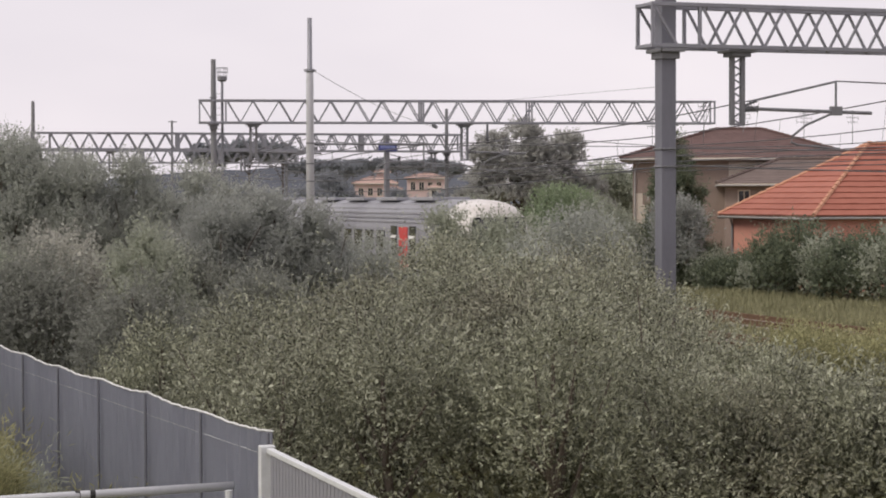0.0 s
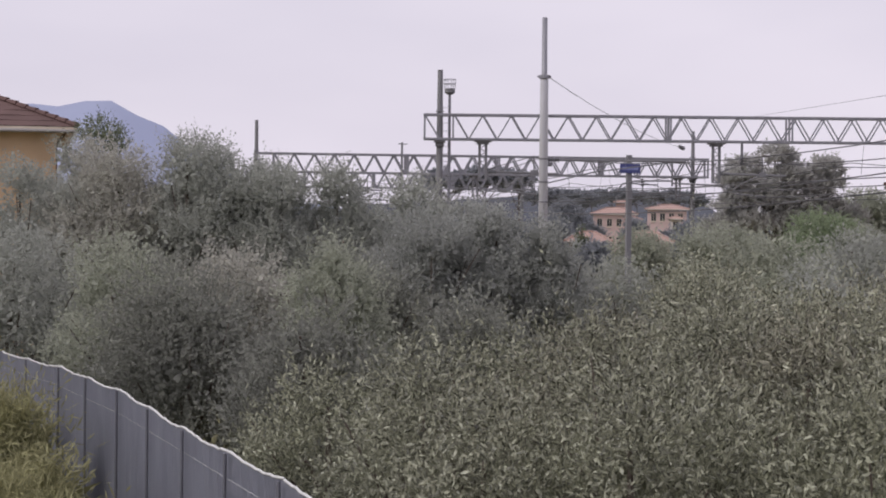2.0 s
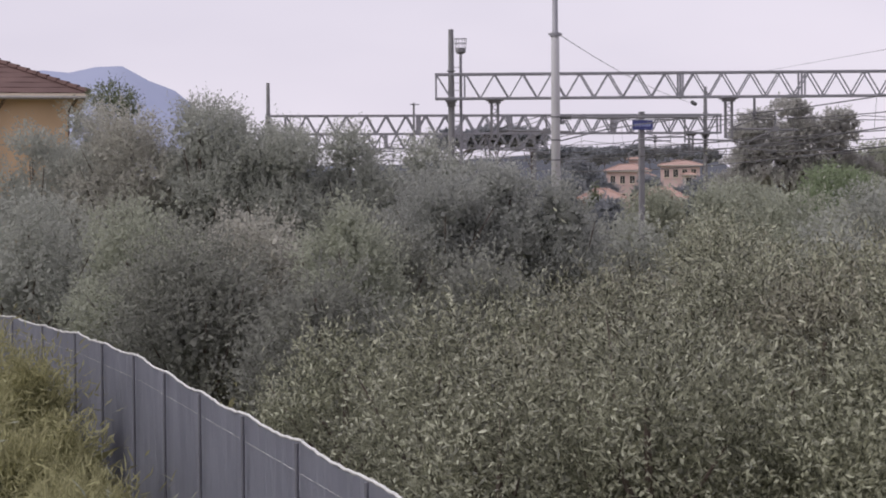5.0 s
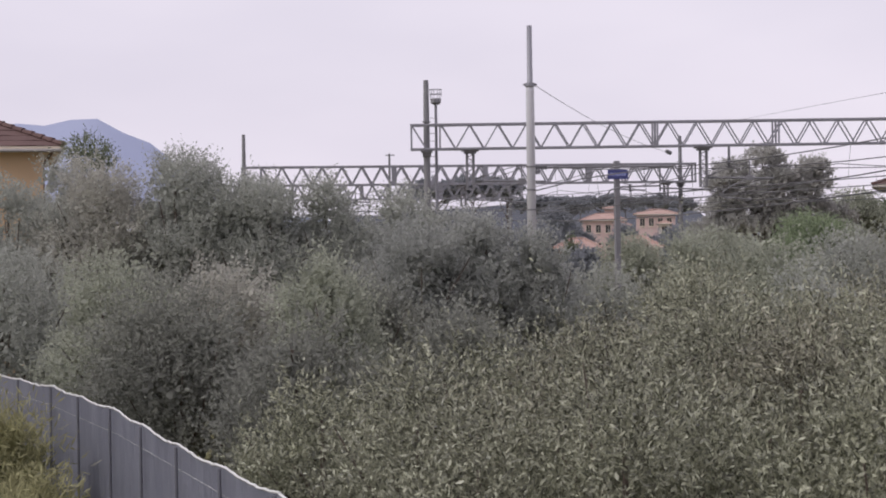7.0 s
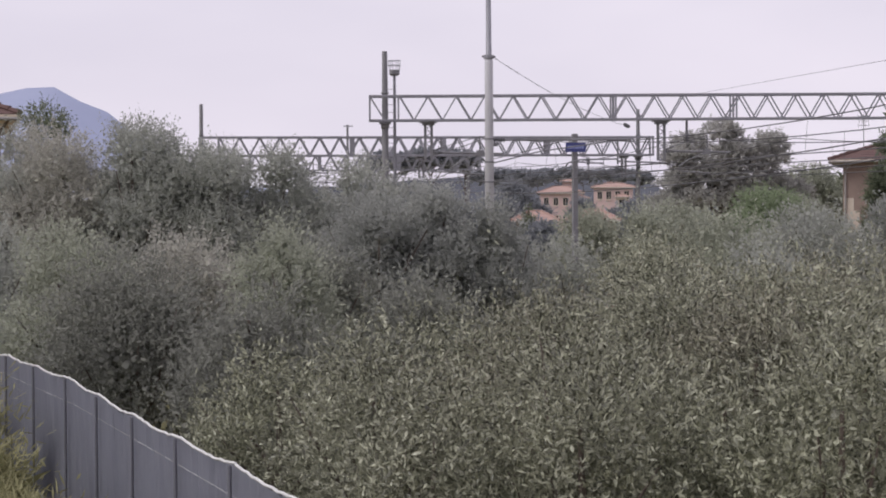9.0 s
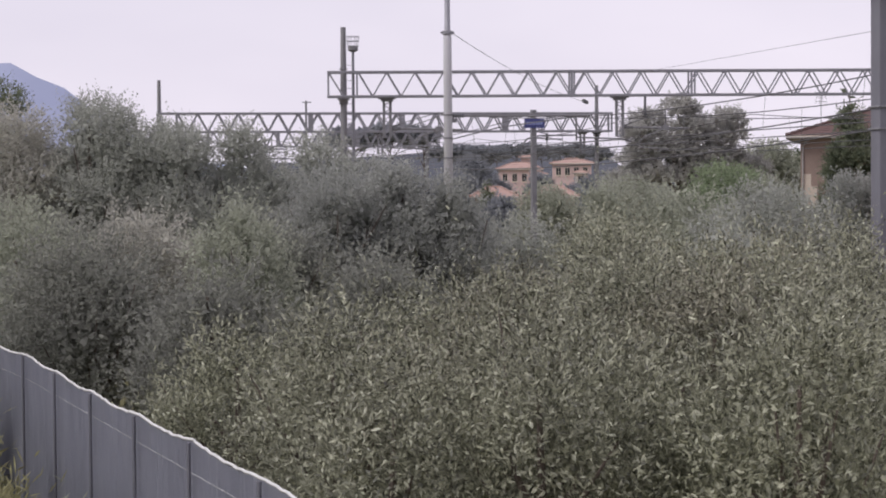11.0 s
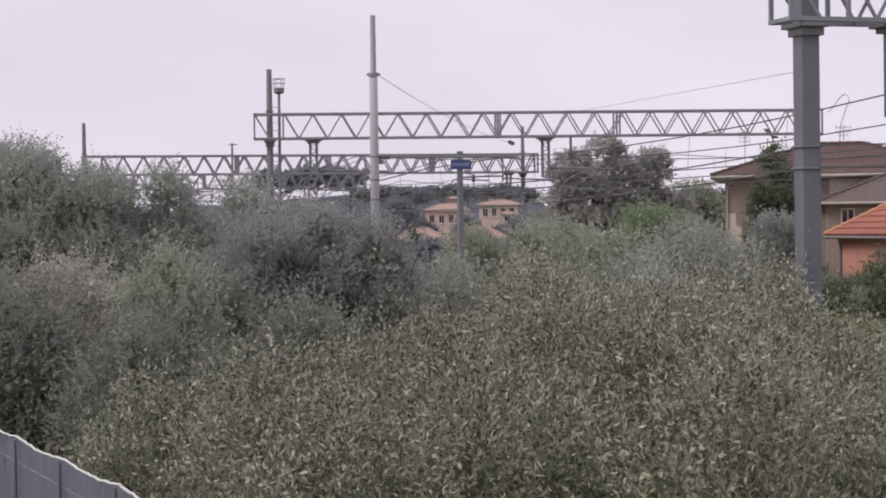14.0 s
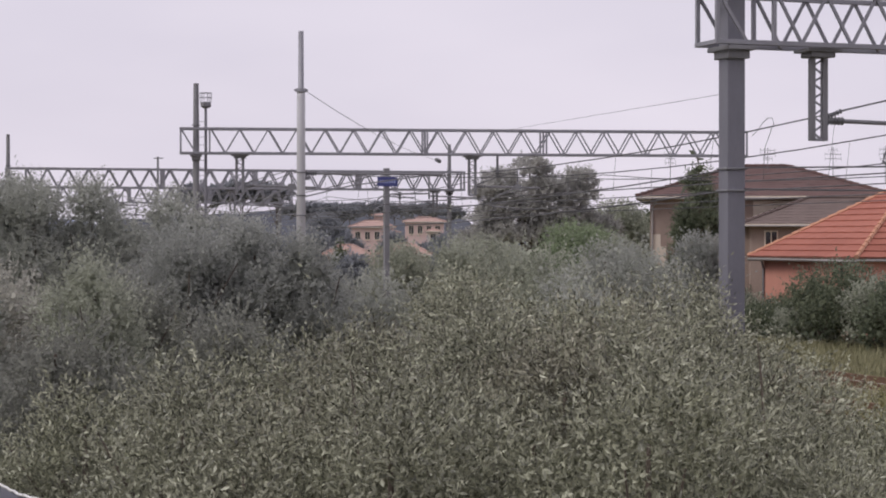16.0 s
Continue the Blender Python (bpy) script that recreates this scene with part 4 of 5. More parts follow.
def build_fence():
    total = sum((q - p).length for p, q in zip(FENCE, FENCE[1:]))
    f = thing("fence", (0, 0, 0), "grey netting fence on steel posts with white hem", "fence")
    n = 15
    step = total / n
    rnd = random.Random(4)
    tops = [2.05 + rnd.uniform(-0.03, 0.03) for _ in range(n + 1)]
    for k in range(n + 1):
        p, d = along(FENCE, k * step)
        s = Vector((-d.y, d.x, 0)) * 0.05
        bm = B()
        tube(bm, [p + s + Vector((0, 0, -0.1)), p + s + Vector((0, 0, tops[k]))], 0.017, 8)
        part("post", bm, POST_DARK, f)
        if k == n:
            break
        m = 16
        bm = B()
        rows = [[], [], [], []]
        hem = []
        for j in range(m + 1):
            q, e = along(FENCE, (k + j / m) * step)
            nrm = Vector((-e.y, e.x, 0))
            t = tops[k] + (tops[k + 1] - tops[k]) * j / m - 0.035 * math.sin(math.pi * j / m) + rnd.uniform(-0.008, 0.008)
            for r, zz in enumerate((0.02, 0.7, 1.4, t)):
                rows[r].append(bm.verts.new(q + nrm * (0.018 * math.sin(j * 2.4 + r * 1.3) + rnd.uniform(-0.008, 0.008)) * math.sin(math.pi * j / m) + Vector((0, 0, zz))))
            hem.append(q + Vector((0, 0, t + 0.012)))
        for r0, r1 in zip(rows, rows[1:]):
            for j in range(m):
                bm.faces.new((r0[j], r0[j + 1], r1[j + 1], r1[j]))
        bmesh.ops.solidify(bm, geom=bm.faces[:], thickness=0.004)
        net = part("net_panel", bm, NET, f)
        bm = B()
        tube(bm, hem, 0.0125, 6)
        part("hem", bm, NET_CORD, net)
        cord = []
        for j in range(9):
            q, e = along(FENCE, (k + j / 8) * step)
            cord.append(q + Vector((-e.y, e.x, 0)) * 0.03 + Vector((0, 0, 1.80)))
        part("stitching", tube(B(), cord, 0.0018, 4), NET_CORD, net)
    g = thing("railing", (2.5, 11.3, 0), "pale galvanised railing with closely set slats", "railing")
    bm = B()
    box(bm, (-0.09, -0.06, -0.1), (0.06, 0.06, 1.95), 0.01)
    part("post", bm, RAIL_WHITE, g)
    bm = B()
    box(bm, (-0.035, -8.0, 1.88), (0.035, -0.06, 1.93), 0.008)
    part("top_rail", bm, RAIL_WHITE, g)
    bm = B()
    box(bm, (-0.025, -8.0, 0.2), (0.025, -0.06, 0.25), 0.006)
    part("bottom_rail", bm, RAIL_WHITE, g)
    me = finish("slat", box(B(), (-0.012, -0.051, 0.25), (0.012, 0.051, 1.88)), STEEL)
    for k in range(66):
        o = new("slat", me)
        o.parent = g
        o.location = (0, -0.18 - 0.118 * k, 0)
    bm = B()
    box(bm, (-0.05, -8.1, -0.1), (0.05, -8.0, 1.95), 0.01)
    part("post", bm, RAIL_WHITE, g)
    b = thing("barrier", (0, 0, 0), "pale round pipe barrier with dark bands", "barrier")
    bm = B()
    tube(bm, [(2.38, 12.3, 1.42), (-1.0, 12.1, 1.42), (-5.5, 11.9, 1.4)], 0.045, 10)
    part("pipe", bm, RAIL_WHITE, b, smooth=True)
    for x in (0.9, 0.75, 0.42):
        bm = B()
        tube(bm, [(x, 12.21, 1.42), (x + 0.05, 12.21, 1.42)], 0.049, 10)
        part("band", bm, RUBBER, b)
    for x in (2.3, -1.6, -5.3):
        bm = B()
        tube(bm, [(x, 12.15, 0.0), (x, 12.15, 1.40)], 0.04, 8)
        part("upright", bm, RAIL_WHITE, b)


build_fence()

# ---- vegetation ----
OLIVE = "grey-green olive-leaved bush with silvery leaf undersides"
# the great thicket between the fence and the railway
thicket = random.Random(12)
# how high its top stands, by bearing
SKYLINE = ((5.5, 1.8), (7.0, 2.2), (8.6, 2.75), (12.0, 3.1), (16.0, 3.15), (18.0, 3.4), (19.5, 3.6), (25.0, 3.68), (27.0, 3.5), (28.6, 3.2), (30.2, 2.75), (31.4, 2.4), (35.0, 2.0))
for row, (dist, share, first, last, n) in enumerate(((16.3, 0.84, 14.0, 33.4, 6), (18.4, 0.94, 11.8, 32.4, 7), (21.2, 1.0, 9.4, 31.2, 7), (24.2, 1.0, 16.6, 28.6, 4), (27.2, 1.01, 19.6, 26.0, 3))):
    for k in range(n):
        brg = first + (last - first) * (k + thicket.uniform(-0.18, 0.18)) / (n - 1)
        d = dist + thicket.uniform(-0.9, 0.9)
        hh = (float(np.interp(brg, *zip(*SKYLINE))) - 0.12) * share * thicket.uniform(0.93, 1.03)
        r = thicket.uniform(1.2, 1.6) * (0.8 if brg < 9 else 1)
        bush("bush", plan(brg, d), hh, r, 100 + 10 * row + k, thicket.choice((LEAF_OLIVE, LEAF_OLIVE, LEAF_OLIVE_GREEN, LEAF_OLIVE_BROWN)), OLIVE, shoots=int(1480 * r), per=10, length=0.075, width=0.023, lumps=26,
             group="olive-leaved thicket", low=0.04, reach=0.34, lift=0.7, inner=0.22, fill=0.6, broad=1.15)
for k, (brg, dist, h, r, sh) in enumerate(((34.6, 18.6, 2.2, 1.3, 3000), (37.8, 18.0, 2.1, 1.4, 3000), (34.2, 24.5, 2.0, 1.5, 2600), (37.0, 25.0, 2.0, 1.6, 2600), (33.0, 29.5, 1.9, 1.5, 2200), (36.0, 32.0, 1.8, 1.7, 2200))):
    bush("bush", plan(brg, dist), h, r, 160 + k, LEAF_YELLOW if k > 1 else LEAF_OLIVE, "low yellow-green shrub at the edge of the railway", shoots=sh, per=12, length=0.08, width=0.028, lumps=13, group="trackside shrubs", low=0.05)
# bare twigs that stand out of the thicket
for brg, dist, h in ((16.9, 17.3, 3.0), (28.6, 18.0, 3.2)):
    t = thing("dead_twig", plan(brg, dist, 0), "thin dark bare twig standing in the bush", "twig")
    tube_pts = [(0.12, 0, 0.0), (0.05, 0, h * 0.6), (-0.02, 0.02, h * 0.93), (-0.06, 0, h)]
    part("stem", tube(B(), tube_pts, [0.02, 0.014, 0.009, 0.004], 6), BARK, t)

MID = (
    ("bush", 4.99, 29.31, 3.5, 1.75, LEAF_SHADE, "rounded grey-green bush behind the fence", 4600),
    ("bush", 8.62, 24.68, 3.2, 1.35, LEAF_SHADE, "grey-green bush close behind the netting fence", 3600),
    ("bush", 3.22, 35.66, 3.75, 1.6, LEAF_GREEN, "leafy green bush behind the netting fence", 3200),
    ("bush", 0.29, 39.50, 4, 2, LEAF_GREY, "grey-green bush near the fence bend", 3200),
    ("bush", -2.57, 44.54, 4.3, 2.2, LEAF_GREY, "grey-green bush beyond the fence bend", 3000),
    ("bush", 9.3, 30.97, 3.8, 1.15, LEAF_GREEN, "rounded fresh green bush in the thicket", 3200),
    ("bush", 6.41, 36.73, 3.9, 1.7, LEAF_PALE, "pale grey-green bush deep in the thicket", 3000),
    ("bush", 10.20, 35.56, 3.6, 1.4, LEAF_SHADE, "grey-green bush beside the dusty bush", 2800),
    ("bush", 13.45, 28.38, 2.95, 1.3, LEAF_SHADE, "grey-green bush between the thickets", 2800),
    ("small_tree", 11.89, 38.83, 4.65, 1.75, LEAF_DUSTY, "dusty dense grey-brown bush", 4600),
    ("small_tree", 13.90, 39.56, 4.6, 1.3, LEAF_DUSTY, "dusty dense grey-brown bush", 4000),
    ("small_tree", 15.51, 39.64, 4.25, 1, LEAF_DUSTY, "dusty dense grey-brown bush", 3000),
    ("bush", 20.02, 40.02, 4.0, 0.9, LEAF_GREEN, "slim green bush by the track", 2200),
    ("small_tree", 3.13, 47.57, 6.05, 2.3, LEAF_PALE, "tall pale grey-green tree of the thicket", 4600),
    ("small_tree", 5.52, 46.82, 6.5, 2.15, LEAF_GREY, "tall grey-green tree of the thicket", 4600),
    ("small_tree", 7.3, 46.42, 5.95, 2.0, LEAF_GREY, "dusty grey-green tree of the thicket", 4200),
    ("small_tree", 9.5, 47.17, 5.6, 1.8, LEAF_GREY, "grey-green tree before the gantries", 3800),
    ("small_tree", 11.66, 48.50, 5.35, 1.7, LEAF_GREY, "grey-green tree before the gantries", 3400),
    ("small_tree", 13.32, 50.35, 4.9, 1.6, LEAF_DUSTY, "dusty grey-green tree before the gantries", 3000),
    ("small_tree", 0.72, 48.00, 5.8, 1.9, LEAF_GREY, "grey-green tree before the apricot house", 3400),
    ("small_tree", -2.19, 47.03, 4.7, 2, LEAF_GREY, "grey-green tree before the apricot house", 3200),
    ("small_tree", 2.7, 59.60, 7.2, 1.5, LEAF_DARK, "dark green tree beside the apricot house", 2400),
    ("small_tree", 1.95, 52.0, 6.3, 1.6, LEAF_GREY, "grey-green tree before the apricot house", 3000),
    ("small_tree", 5.00, 56.21, 6.35, 0.9, LEAF_GREY, "slender grey-green tree above the thicket", 2200),
    ("bush", 16.28, 52.09, 3.2, 1.5, LEAF_DUSTY, "brownish dry bush by the track", 1800),
    ("bush", 17.64, 40.92, 3.35, 1.5, LEAF_GREY, "grey-green bush by the track", 1800),
    ("bush", 22.07, 39.92, 4.2, 1.7, LEAF_GREEN, "green bush beyond the thicket", 3000),
    ("bush", 24.35, 41.71, 4.3, 1.8, LEAF_GREY, "grey-green bush beyond the thicket", 3000),
    ("bush", 23.09, 33.15, 3.5, 1.4, LEAF_GREY, "grey-green bush by the gantry post", 2200),
    ("bush", 26.9, 83.0, 4.6, 1.7, LEAF_DUSTY, "pale shrub before the beige house", 1800),
    ("bush", 23.3, 88.0, 4.9, 2.9, LEAF_BRIGHT, "bright green creeper-covered bush", 3200),
    ("bush", 20.6, 86.0, 4.3, 2.6, LEAF_GREEN, "green bush beyond the tracks", 2400),
    ("bush", 24.6, 86.0, 4.2, 2.2, LEAF_GREEN, "green bush beyond the tracks", 2200),
    ("bush", 18.2, 95.0, 4.0, 2.2, LEAF_GREEN, "green bush beyond the tracks", 2000),
    ("hedge", 26.90, 86.34, 1.83, 1.50, LEAF_GREEN, "dark green hedge along the pink house", 1000),
    ("hedge", 26.97, 84.60, 1.79, 1.87, LEAF_DARK, "dark green hedge along the pink house", 1000),
    ("hedge", 27.75, 83.39, 1.59, 1.80, LEAF_DARK, "dark green hedge along the pink house", 1000),
    ("hedge", 28.24, 81.96, 1.69, 1.56, LEAF_GREEN, "dark green hedge along the pink house", 1000),
    ("hedge", 28.70, 80.48, 1.62, 1.87, LEAF_DARK, "dark green hedge along the pink house", 1000),
    ("hedge", 29.54, 79.31, 1.83, 1.78, LEAF_DARK, "dark green hedge along the pink house", 1000),
    ("hedge", 29.84, 77.70, 1.56, 1.49, LEAF_GREEN, "dark green hedge along the pink house", 1000),
    ("hedge", 30.22, 76.15, 3.06, 1.66, LEAF_DARK, "dark green hedge along the pink house", 1000),
    ("hedge", 31.02, 74.91, 3.35, 1.76, LEAF_DARK, "dark green hedge along the pink house", 1000),
    ("hedge", 31.76, 73.62, 2.91, 1.49, LEAF_GREEN, "dark green hedge along the pink house", 1000),
    ("hedge", 32.30, 72.17, 2.84, 1.75, LEAF_DARK, "dark green hedge along the pink house", 1000),
    ("hedge", 33.35, 71.11, 3.20, 1.57, LEAF_DARK, "dark green hedge along the pink house", 1000),
    ("hedge", 34.02, 69.74, 3.29, 1.87, LEAF_GREEN, "dark green hedge along the pink house", 1000),
    ("hedge", 34.78, 68.42, 3.27, 1.91, LEAF_DARK, "dark green hedge along the pink house", 1000),
)
for k, (nm, brg, dist, h, r, leaf, lab, sh) in enumerate(MID):
    back = 44 < dist < 60
    bush(nm, plan(brg, dist), h, r, 300 + k, leaf, lab, "hedge" if nm == "hedge" else "bush" if nm == "bush" else "tree", shoots=int(sh * (1.0 if back else 0.68)), per=9 if back else 8,
         length=0.08 if back else 0.045 + 0.001 * dist, width=0.036 if back else 0.02 + 0.0006 * dist, lumps=13, lobe=1.3, reach=0.27 if back else 0.24 + 0.002 * dist, low=0.05, inner=0.4 if back else 0.28, fill=2.2 if back else 1.6, broad=1.7)


def eucalyptus(at, lumps, seed, leaf, label, length, width, shoots, r0=0.35, reach=0.6, fork=0.25):
    """A big tree: trunk, limbs to every leaf mass, and separate masses with sky between them."""
    rnd = random.Random(seed)
    t = thing("tree", at, label, "tree")
    bm = B()
    top = max(l[2] for l in lumps)
    tube(bm, [(0, 0, -0.1), (0.1, 0, top * 0.4), (-0.1, 0, top * 0.8)], [r0, r0 * 0.7, r0 * 0.25], 10)
    for l in lumps:
        s = Vector((0.05, 0, top * rnd.uniform(fork, fork + 0.35)))
        e = Vector(l[:3])
        m = s.lerp(e, 0.55) + Vector((0, 0, -0.2))
        tube(bm, [s, m, e], [r0 * 0.4, r0 * 0.28, r0 * 0.08], 6)
    part("trunk", bm, BARK, t)
    c = new("crown", crown(lumps, shoots, 10, length, width, leaf, seed, reach, 0.15, 0.45, 0.15))
    c.parent = t
    return t


eucalyptus(plan(22.1, 110), [(-2.75, 0, 6.7, 0.85, 0.8, 0.6), (-2.0, 0.4, 7.4, 1.0, 0.8, 0.6), (-1.0, -0.3, 6.75, 0.7, 0.7, 0.5), (-0.45, 0, 8.3, 0.75, 0.7, 0.55), (0.35, 0.4, 8.0, 0.6, 0.6, 0.5),
                             (0.5, 0, 7.0, 0.9, 0.8, 0.6), (1.75, 0, 7.5, 0.6, 0.6, 0.45), (2.6, 0.2, 7.45, 1.0, 0.8, 0.6), (2.95, 0, 6.7, 0.6, 0.6, 0.45), (2.0, 0, 6.3, 0.8, 0.7, 0.5),
                             (-2.2, 0, 5.7, 1.1, 0.9, 0.6), (-0.6, 0, 5.7, 1.2, 1.0, 0.75), (1.2, 0, 5.5, 1.2, 1.0, 0.75), (2.6, 0.3, 5.1, 1.1, 1.0, 0.8), (-3.2, 0, 5.3, 0.7, 0.7, 0.5),
                             (3.2, 0.4, 4.2, 1.2, 1.0, 0.9), (0.2, 0, 4.4, 1.8, 1.2, 0.8), (-1.9, 0, 4.4, 1.5, 1.2, 0.8), (4.2, 0.3, 4.6, 0.9, 0.9, 0.8), (4.6, 0.4, 3.4, 1.1, 1.0, 0.9), (-3.6, 0, 4.0, 1.0, 0.9, 0.7), (0.9, 0.2, 6.3, 1.3, 0.9, 0.7), (-1.5, 0.2, 6.4, 1.1, 0.9, 0.6)], 71, LEAF_EUC, "large grey-green eucalyptus with open clumped crown", 0.2, 0.08, 7600, 0.35, 0.3)
eucalyptus(plan(24.6, 118), [(0, 0, 4.6, 1.4, 1.2, 1.3), (-0.8, 0, 5.2, 0.9, 0.9, 0.8), (0.6, 0, 3.4, 1.6, 1.2, 1.4)], 73, LEAF_GREEN, "green tree beyond the eucalyptus", 0.24, 0.10, 1400, 0.2)
eucalyptus(plan(25.4, 135), [(0, 0, 5.0, 1.1, 1.0, 0.7), (-0.5, 0, 4.0, 1.3, 1.0, 0.9), (0.6, 0, 3.2, 1.5, 1.0, 1.2)], 74, LEAF_DARK, "dark tree behind the beige house", 0.24, 0.12, 1300, 0.2)


def conifer(at, h, r, seed, label, material=LEAF_DARK, shoots=2400):
    """A conifer: a straight trunk with tiers of drooping branches, ragged at the tip."""
    rnd = random.Random(seed)
    t = thing("conifer", at, label, "tree")
    part("trunk", tube(B(), [(0, 0, -0.1), (0, 0, h * 0.97)], [0.16, 0.02], 8), BARK, t)
    blobs = []
    for k in range(13):
        f = k / 12
        z = h * (0.12 + 0.84 * f)
        rr = r * (1 - f) ** 0.8 + 0.12
        for j in range(5 if f < 0.85 else 2):
            a = rnd.uniform(0, 6.28)
            q = rr * rnd.uniform(0.45, 0.85)
            e = (math.cos(a) * q, math.sin(a) * q, z + 0.1)
            part("branch", tube(B(), [(0, 0, z - 0.1), e], [0.03, 0.008], 4), BARK, t)
            blobs.append((e[0], e[1], z, rr * 0.36, rr * 0.36, 0.17 + 0.1 * (1 - f)))
    c = new("crown", crown(blobs, shoots, 9, 0.2, 0.06, material, seed, 0.35, 0.2, 0.3))
    c.parent = t


conifer(plan(26.75, 88), 8.1, 1.9, 81, "dark green conifer before the beige house", shoots=4200)
conifer(plan(16.42, 165), 4.4, 0.9, 82, "small dark cypress by the far houses", shoots=1000)


def pine(brg, dist, z0, h, w, seed):
    """An umbrella pine: bare trunk, flat wide crown."""
    rnd = random.Random(seed)
    lump = [(rnd.uniform(-0.75, 0.75) * w, rnd.uniform(-0.3, 0.3) * w, h - rnd.uniform(0.1, 0.35) * w * 0.6, w * rnd.uniform(0.26, 0.4), w * 0.35, w * rnd.uniform(0.12, 0.2)) for _ in range(9)]
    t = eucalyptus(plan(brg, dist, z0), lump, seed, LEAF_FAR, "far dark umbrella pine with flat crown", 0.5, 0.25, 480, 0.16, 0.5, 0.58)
    tagged(t, group="far umbrella pines")


for k, (brg, dist, z0, h, w) in enumerate(((12.6, 205, 0, 9.2, 2.6), (13.6, 205, 0, 9.6, 2.8), (14.6, 210, 0, 9.3, 2.2), (15.6, 260, 0, 8.6, 3.6), (16.4, 270, 0, 8.4, 3.2),
                                          (17.3, 400, 4, 7.4, 4.5), (18.0, 400, 4, 7.2, 4.5), (18.9, 380, 4, 6.9, 4.5), (19.5, 370, 3.5, 6.4, 4.0), (16.7, 400, 4, 7.2, 4.5))):
    pine(brg, dist, z0, h, w, 500 + k)
for k, (brg, dist, h, r) in enumerate(((15.4, 180, 5.2, 2.8), (16.0, 200, 7.2, 3.2), (17.95, 240, 5.4, 2.0), (16.75, 260, 4.8, 1.6), (19.6, 240, 5.6, 3.4), (20.2, 180, 5.0, 2.6), (18.9, 200, 3.6, 2.6), (16.9, 150, 2.6, 1.8),
                                       (14.0, 150, 5.0, 3.0))):
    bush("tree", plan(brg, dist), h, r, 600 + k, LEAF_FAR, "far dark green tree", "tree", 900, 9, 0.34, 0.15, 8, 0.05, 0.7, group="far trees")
ridge("far_woods", [(40, 420, 5), (90, 430, 10), (120, 430, 12.0), (140, 430, 12.4), (154, 430, 11.8), (160, 430, 6), (220, 430, 4), (420, 420, 4)], 40, 0, HILL_NEAR, "dark wooded hill behind the far houses", 9, 0.5)

# ---- weeds, grass ----
rg = np.random.default_rng(77)


def scatter(n, x0, x1, y0, y1, test=None):
    p = np.stack([rg.uniform(x0, x1, n), rg.uniform(y0, y1, n), np.zeros(n)], 1)
    if test:
        p = p[[bool(test(q)) for q in p]]
    p[:, 2] = [land(q[0], q[1]) - 0.02 for q in p]
    return p


def inside(q):
    e = 2.5 - max(0.0, q[1] - 12) * 0.085
    return q[0] < e - 0.15


blades("weeds", scatter(34000, -6, 2.4, 12, 36, inside), 0.46, 0.028, GRASS, "yellow-green weeds and grass beside the fence", "grass", 11)
blades("dry_grass", scatter(12000, -6, 2.4, 12, 20, inside), 0.24, 0.02, STRAW, "straw-coloured dry grass at the verge", "grass", 12)
blades("track_side_grass", scatter(44000, 25, 42, 38, 78, lambda q: q[0] > 30.7 or 25.6 < q[0] < 27.6), 0.5, 0.05, TRACK_GRASS, "tall grass between the tracks and the hedge", "grass", 13)
blades("dry_track_grass", scatter(12000, 11, 19.5, 24, 75), 0.4, 0.045, GRASS, "rough grass along the track edge", "grass", 14)
verge = random.Random(31)
for k in range(16):
    y = 14.5 + 1.15 * k
    e = 2.5 - max(0.0, y - 12) * 0.085
    x = e - verge.uniform(1.0, 3.6) - 0.02 * k
    side = min(1.0, (e - x) / 3.0)
    bush("weed_clump", (x, y, land(x, y)), 0.35 + 0.8 * side * verge.uniform(0.7, 1.2), 0.35 + 0.4 * side, 700 + k, LEAF_GREEN if k in (2, 5) else LEAF_YELLOW, "rank yellow-green weeds at the verge",
         "weeds", 420, 9, 0.16, 0.017, 7, 0.02, 0.4, 1.3, group="verge weeds", stems=False)


for k, (x, y, h, r) in enumerate(((0.1, 25.5, 1.5, 0.55), (-0.5, 28.0, 1.7, 0.7), (0.35, 22.5, 1.15, 0.5), (-0.7, 23.5, 1.5, 0.6), (0.55, 19.8, 0.75, 0.5), (-0.1, 20.5, 1.1, 0.55), (-1.2, 26.0, 1.8, 0.7))):
    bush("weed_clump", (x, y, land(x, y)), h, r, 730 + k, LEAF_YELLOW, "tall yellow-green weeds leaning before the fence", "weeds", 400, 9, 0.17, 0.022, 7, 0.02, 0.4, 1.1, group="verge weeds", stems=False)


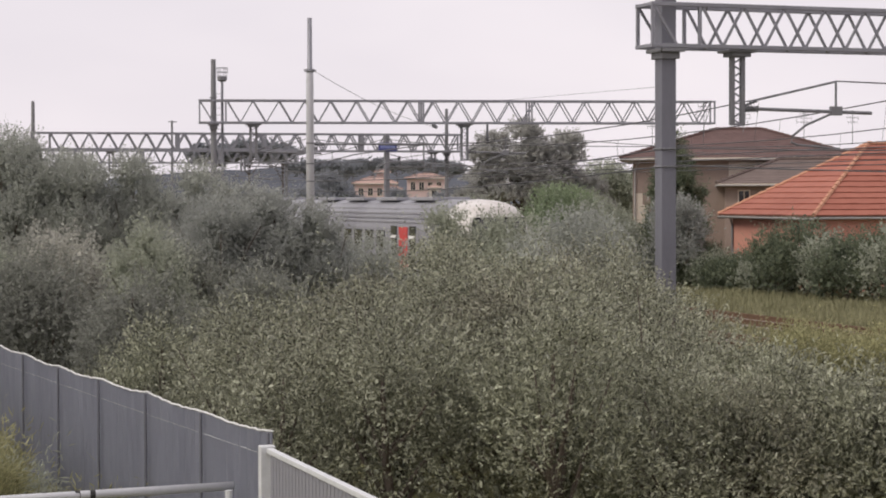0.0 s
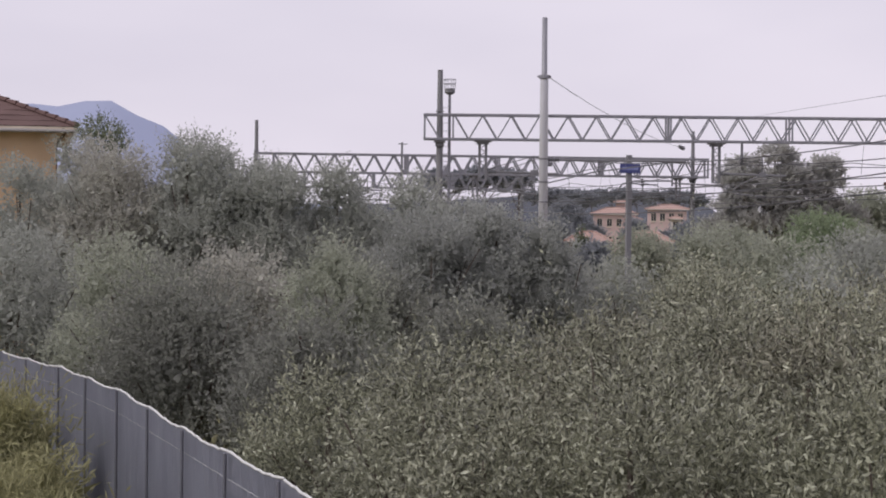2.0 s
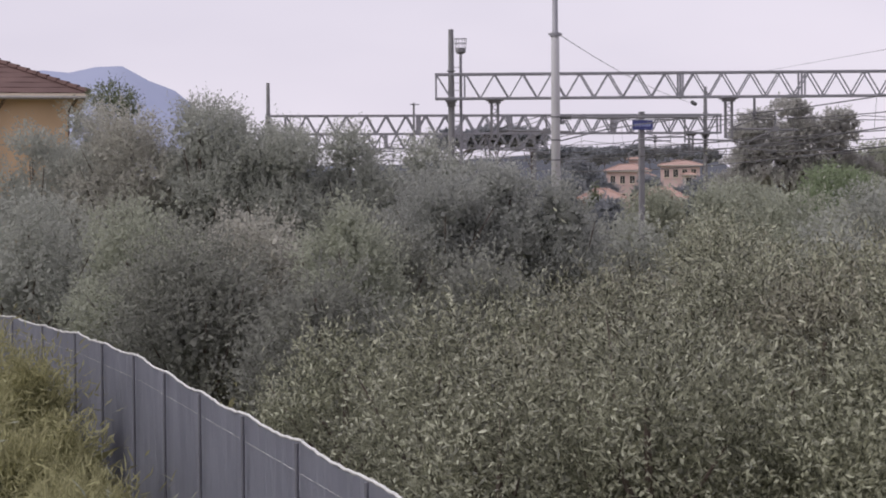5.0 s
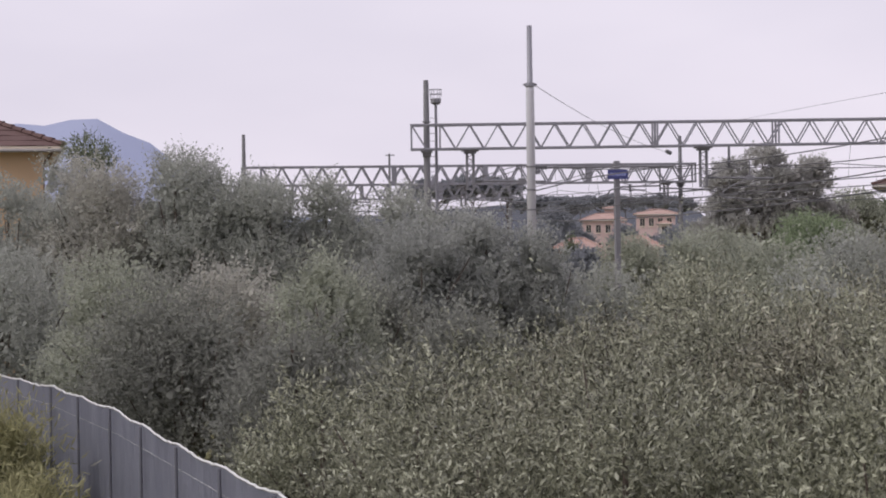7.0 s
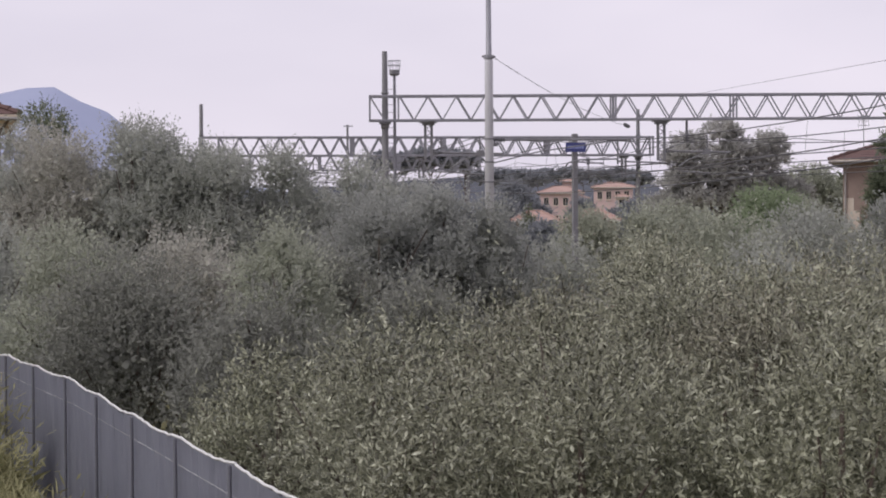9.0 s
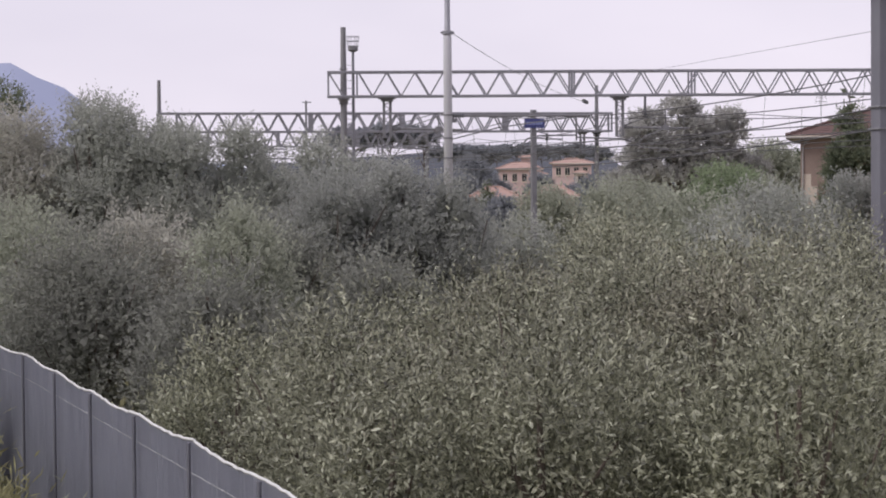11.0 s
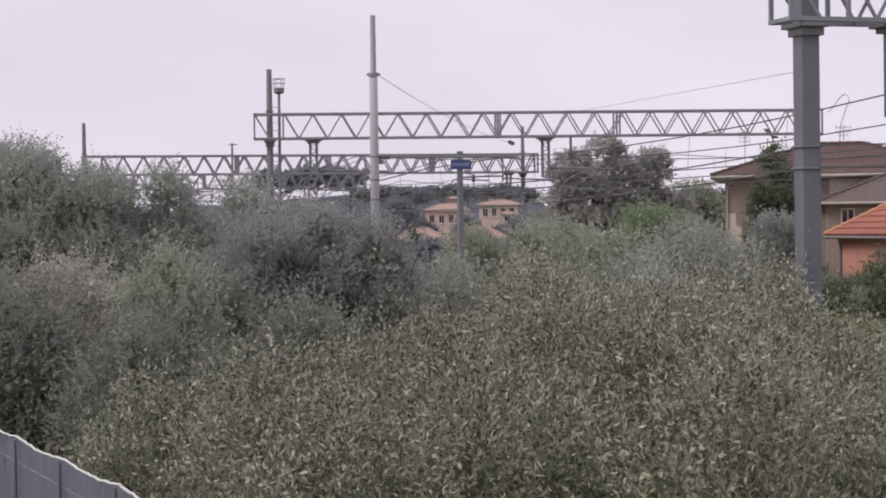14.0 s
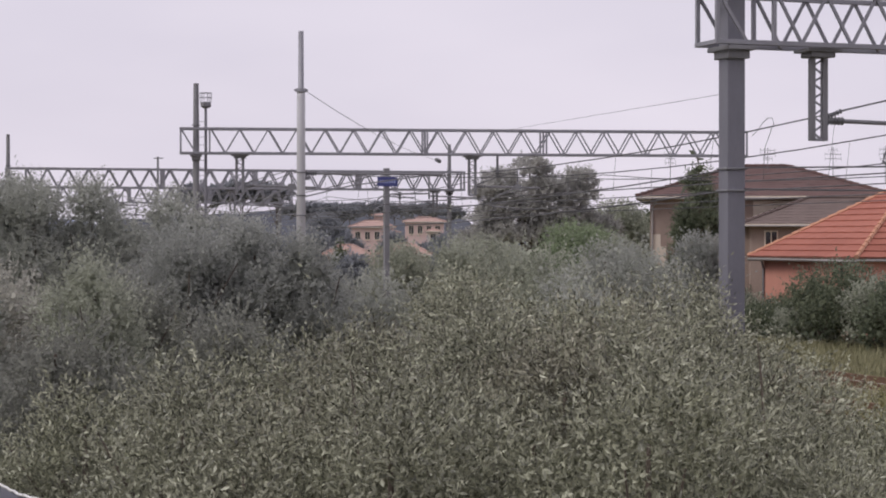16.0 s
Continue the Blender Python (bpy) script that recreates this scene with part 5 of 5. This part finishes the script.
# ---- the train ----
def train():
    t = thing("train", (0, 0, 0), "grey passenger train with soiled white rounded cab", "train")
    w = 1.42
    # cross-section from the floor up, rounded into the roof
    prof = [(w, 0.75), (w + 0.03, 1.6), (w, 2.75), (w - 0.06, 3.05), (w - 0.22, 3.4), (w - 0.5, 3.7), (w - 0.9, 3.86), (0.0, 3.92)]
    prof = prof + [(-x, z) for x, z in prof[-2::-1]]

    def loft(bm, ys, scale):
        rings = []
        for y, (sx, zt) in zip(ys, scale):
            rings.append([bm.verts.new((x * sx, y, 0.75 + (z - 0.75) * zt)) for x, z in prof])
        for r0, r1 in zip(rings, rings[1:]):
            for k in range(len(prof) - 1):
                bm.faces.new((r0[k], r0[k + 1], r1[k + 1], r1[k]))
            bm.faces.new((r0[-1], r0[0], r1[0], r1[-1]))
        bm.faces.new(rings[0][::-1])
        bm.faces.new(rings[-1])
        return bm

    cab = part("cab", loft(B(), (0.0, 0.22, 0.6, 1.3, 2.2), ((0.86, 0.88), (0.93, 0.94), (0.975, 0.975), (1, 0.995), (1, 1))), TRAIN_WHITE, t, "soiled white rounded cab", True)
    bm = B()
    v = [(-1.1, 0.0, 1.85), (1.1, 0.0, 1.85), (0.98, 0.0, 3.2), (-0.98, 0.0, 3.2)]
    q = [bm.verts.new((x, y - 0.06, z)) for x, y, z in v] + [bm.verts.new((x, y + 0.1, z)) for x, y, z in v]
    for f in ((0, 1, 2, 3), (7, 6, 5, 4), (0, 4, 5, 1), (1, 5, 6, 2), (2, 6, 7, 3), (3, 7, 4, 0)):
        bm.faces.new([q[i] for i in f])
    part("windscreen", bm, SCREEN, cab)
    bm = B()
    for a, b in ((0, 1), (1, 2), (2, 3), (3, 0)):
        bar(bm, Vector(v[a]) + Vector((0, -0.07, 0)), Vector(v[b]) + Vector((0, -0.07, 0)), 0.09, 0.05, (0, 1, 0))
    part("windscreen_seal", bm, RUBBER, cab)
    for s in (-1, 1):
        bm = B()
        tube(bm, [(s * 0.85, -0.08, 1.45), (s * 0.85, 0.1, 1.45)], 0.13, 12)
        part("tail_light", bm, TRAIN_RED, cab)
        bm = B()
        box(bm, (s * 1.425 - 0.02, 0.95, 2.0), (s * 1.425 + 0.02, 1.5, 2.72), 0.01)
        part("cab_window", bm, GLASS, cab)
    y0 = 2.2
    for c in range(4):
        y1 = y0 + (22.0 if c == 0 else 24.0)
        body = part("coach_body", loft(B(), (y0 + 0.02, y1), ((0.999, 0.998), (0.999, 0.998))), TRAIN_GREY, t, "dull grey coach")
        bm = B()
        for s in (-1, 1):
            for k in range(5):
                a, z = 1.395 - 0.02 * k - 0.028 * k * k, 3.02 + 0.17 * k
                bar(bm, (s * a, y0 + 1.6, z), (s * a, y1 - 1.2, z), 0.05, 0.07)
        part("roof_rib", bm, TRAIN_ROOF, body)
        for k in range(4):
            yy = y0 + 3 + k * 4.6
            part("roof_unit", box(B(), (-0.8, yy, 3.86), (0.8, yy + 2.8, 4.0), 0.04), TRAIN_ROOF, body)
        for s in (-1, 1):
            for yy in (y0 + 3.2, y0 + 5.6, y1 - 3.4):
                bm = B()
                box(bm, (s * 1.435 - 0.02, yy, 0.95), (s * 1.435 + 0.02, yy + 0.75, 2.85), 0.01)
                d = part("door", bm, GLASS, body, "dark glazed door")
                bm = B()
                box(bm, (s * 1.458 - 0.008, yy, 2.35), (s * 1.458 + 0.008, yy + 0.75, 2.47))
                part("door_bar", bm, WHITE, d)
            bm = B()
            box(bm, (s * 1.435 - 0.015, y0 + 4.2, 0.95), (s * 1.435 + 0.015, y0 + 5.3, 2.8), 0.01)
            part("red_panel", bm, TRAIN_RED, body, "red door panel")
            for k in range(7):
                yy = y0 + 7.2 + k * 1.6
                if yy + 1.1 > y1 - 3.6:
                    break
                bm = B()
                box(bm, (s * 1.44 - 0.015, yy, 1.8), (s * 1.44 + 0.015, yy + 1.1, 2.65), 0.02)
                part("coach_window", bm, GLASS, body)
        for yy in (y0 + 3.6, y1 - 3.6):
            bm = B()
            box(bm, (-1.1, yy - 1.5, 0.35), (1.1, yy + 1.5, 0.76), 0.04)
            bogie = part("bogie", bm, RUBBER, t)
            for dy in (-1.1, 1.1):
                bm = B()
                for s in (-0.75, 0.75):
                    tube(bm, [(s - 0.06, yy + dy, 0.45), (s + 0.06, yy + dy, 0.45)], 0.45, 20)
                tube(bm, [(-0.8, yy + dy, 0.45), (0.8, yy + dy, 0.45)], 0.07, 8)
                part("wheelset", bm, RUST, bogie)
        y0 = y1 + 0.5
    return t


TRAIN = train()


def motions():
    """The train runs away along its track, at a steady 33 m/s."""
    walk(TRAIN, [(0.0, pose(23.9, 61.0, 0.37)), (16.0, pose(23.9, 61.0 + 33 * 16, 0.37))])


motions()
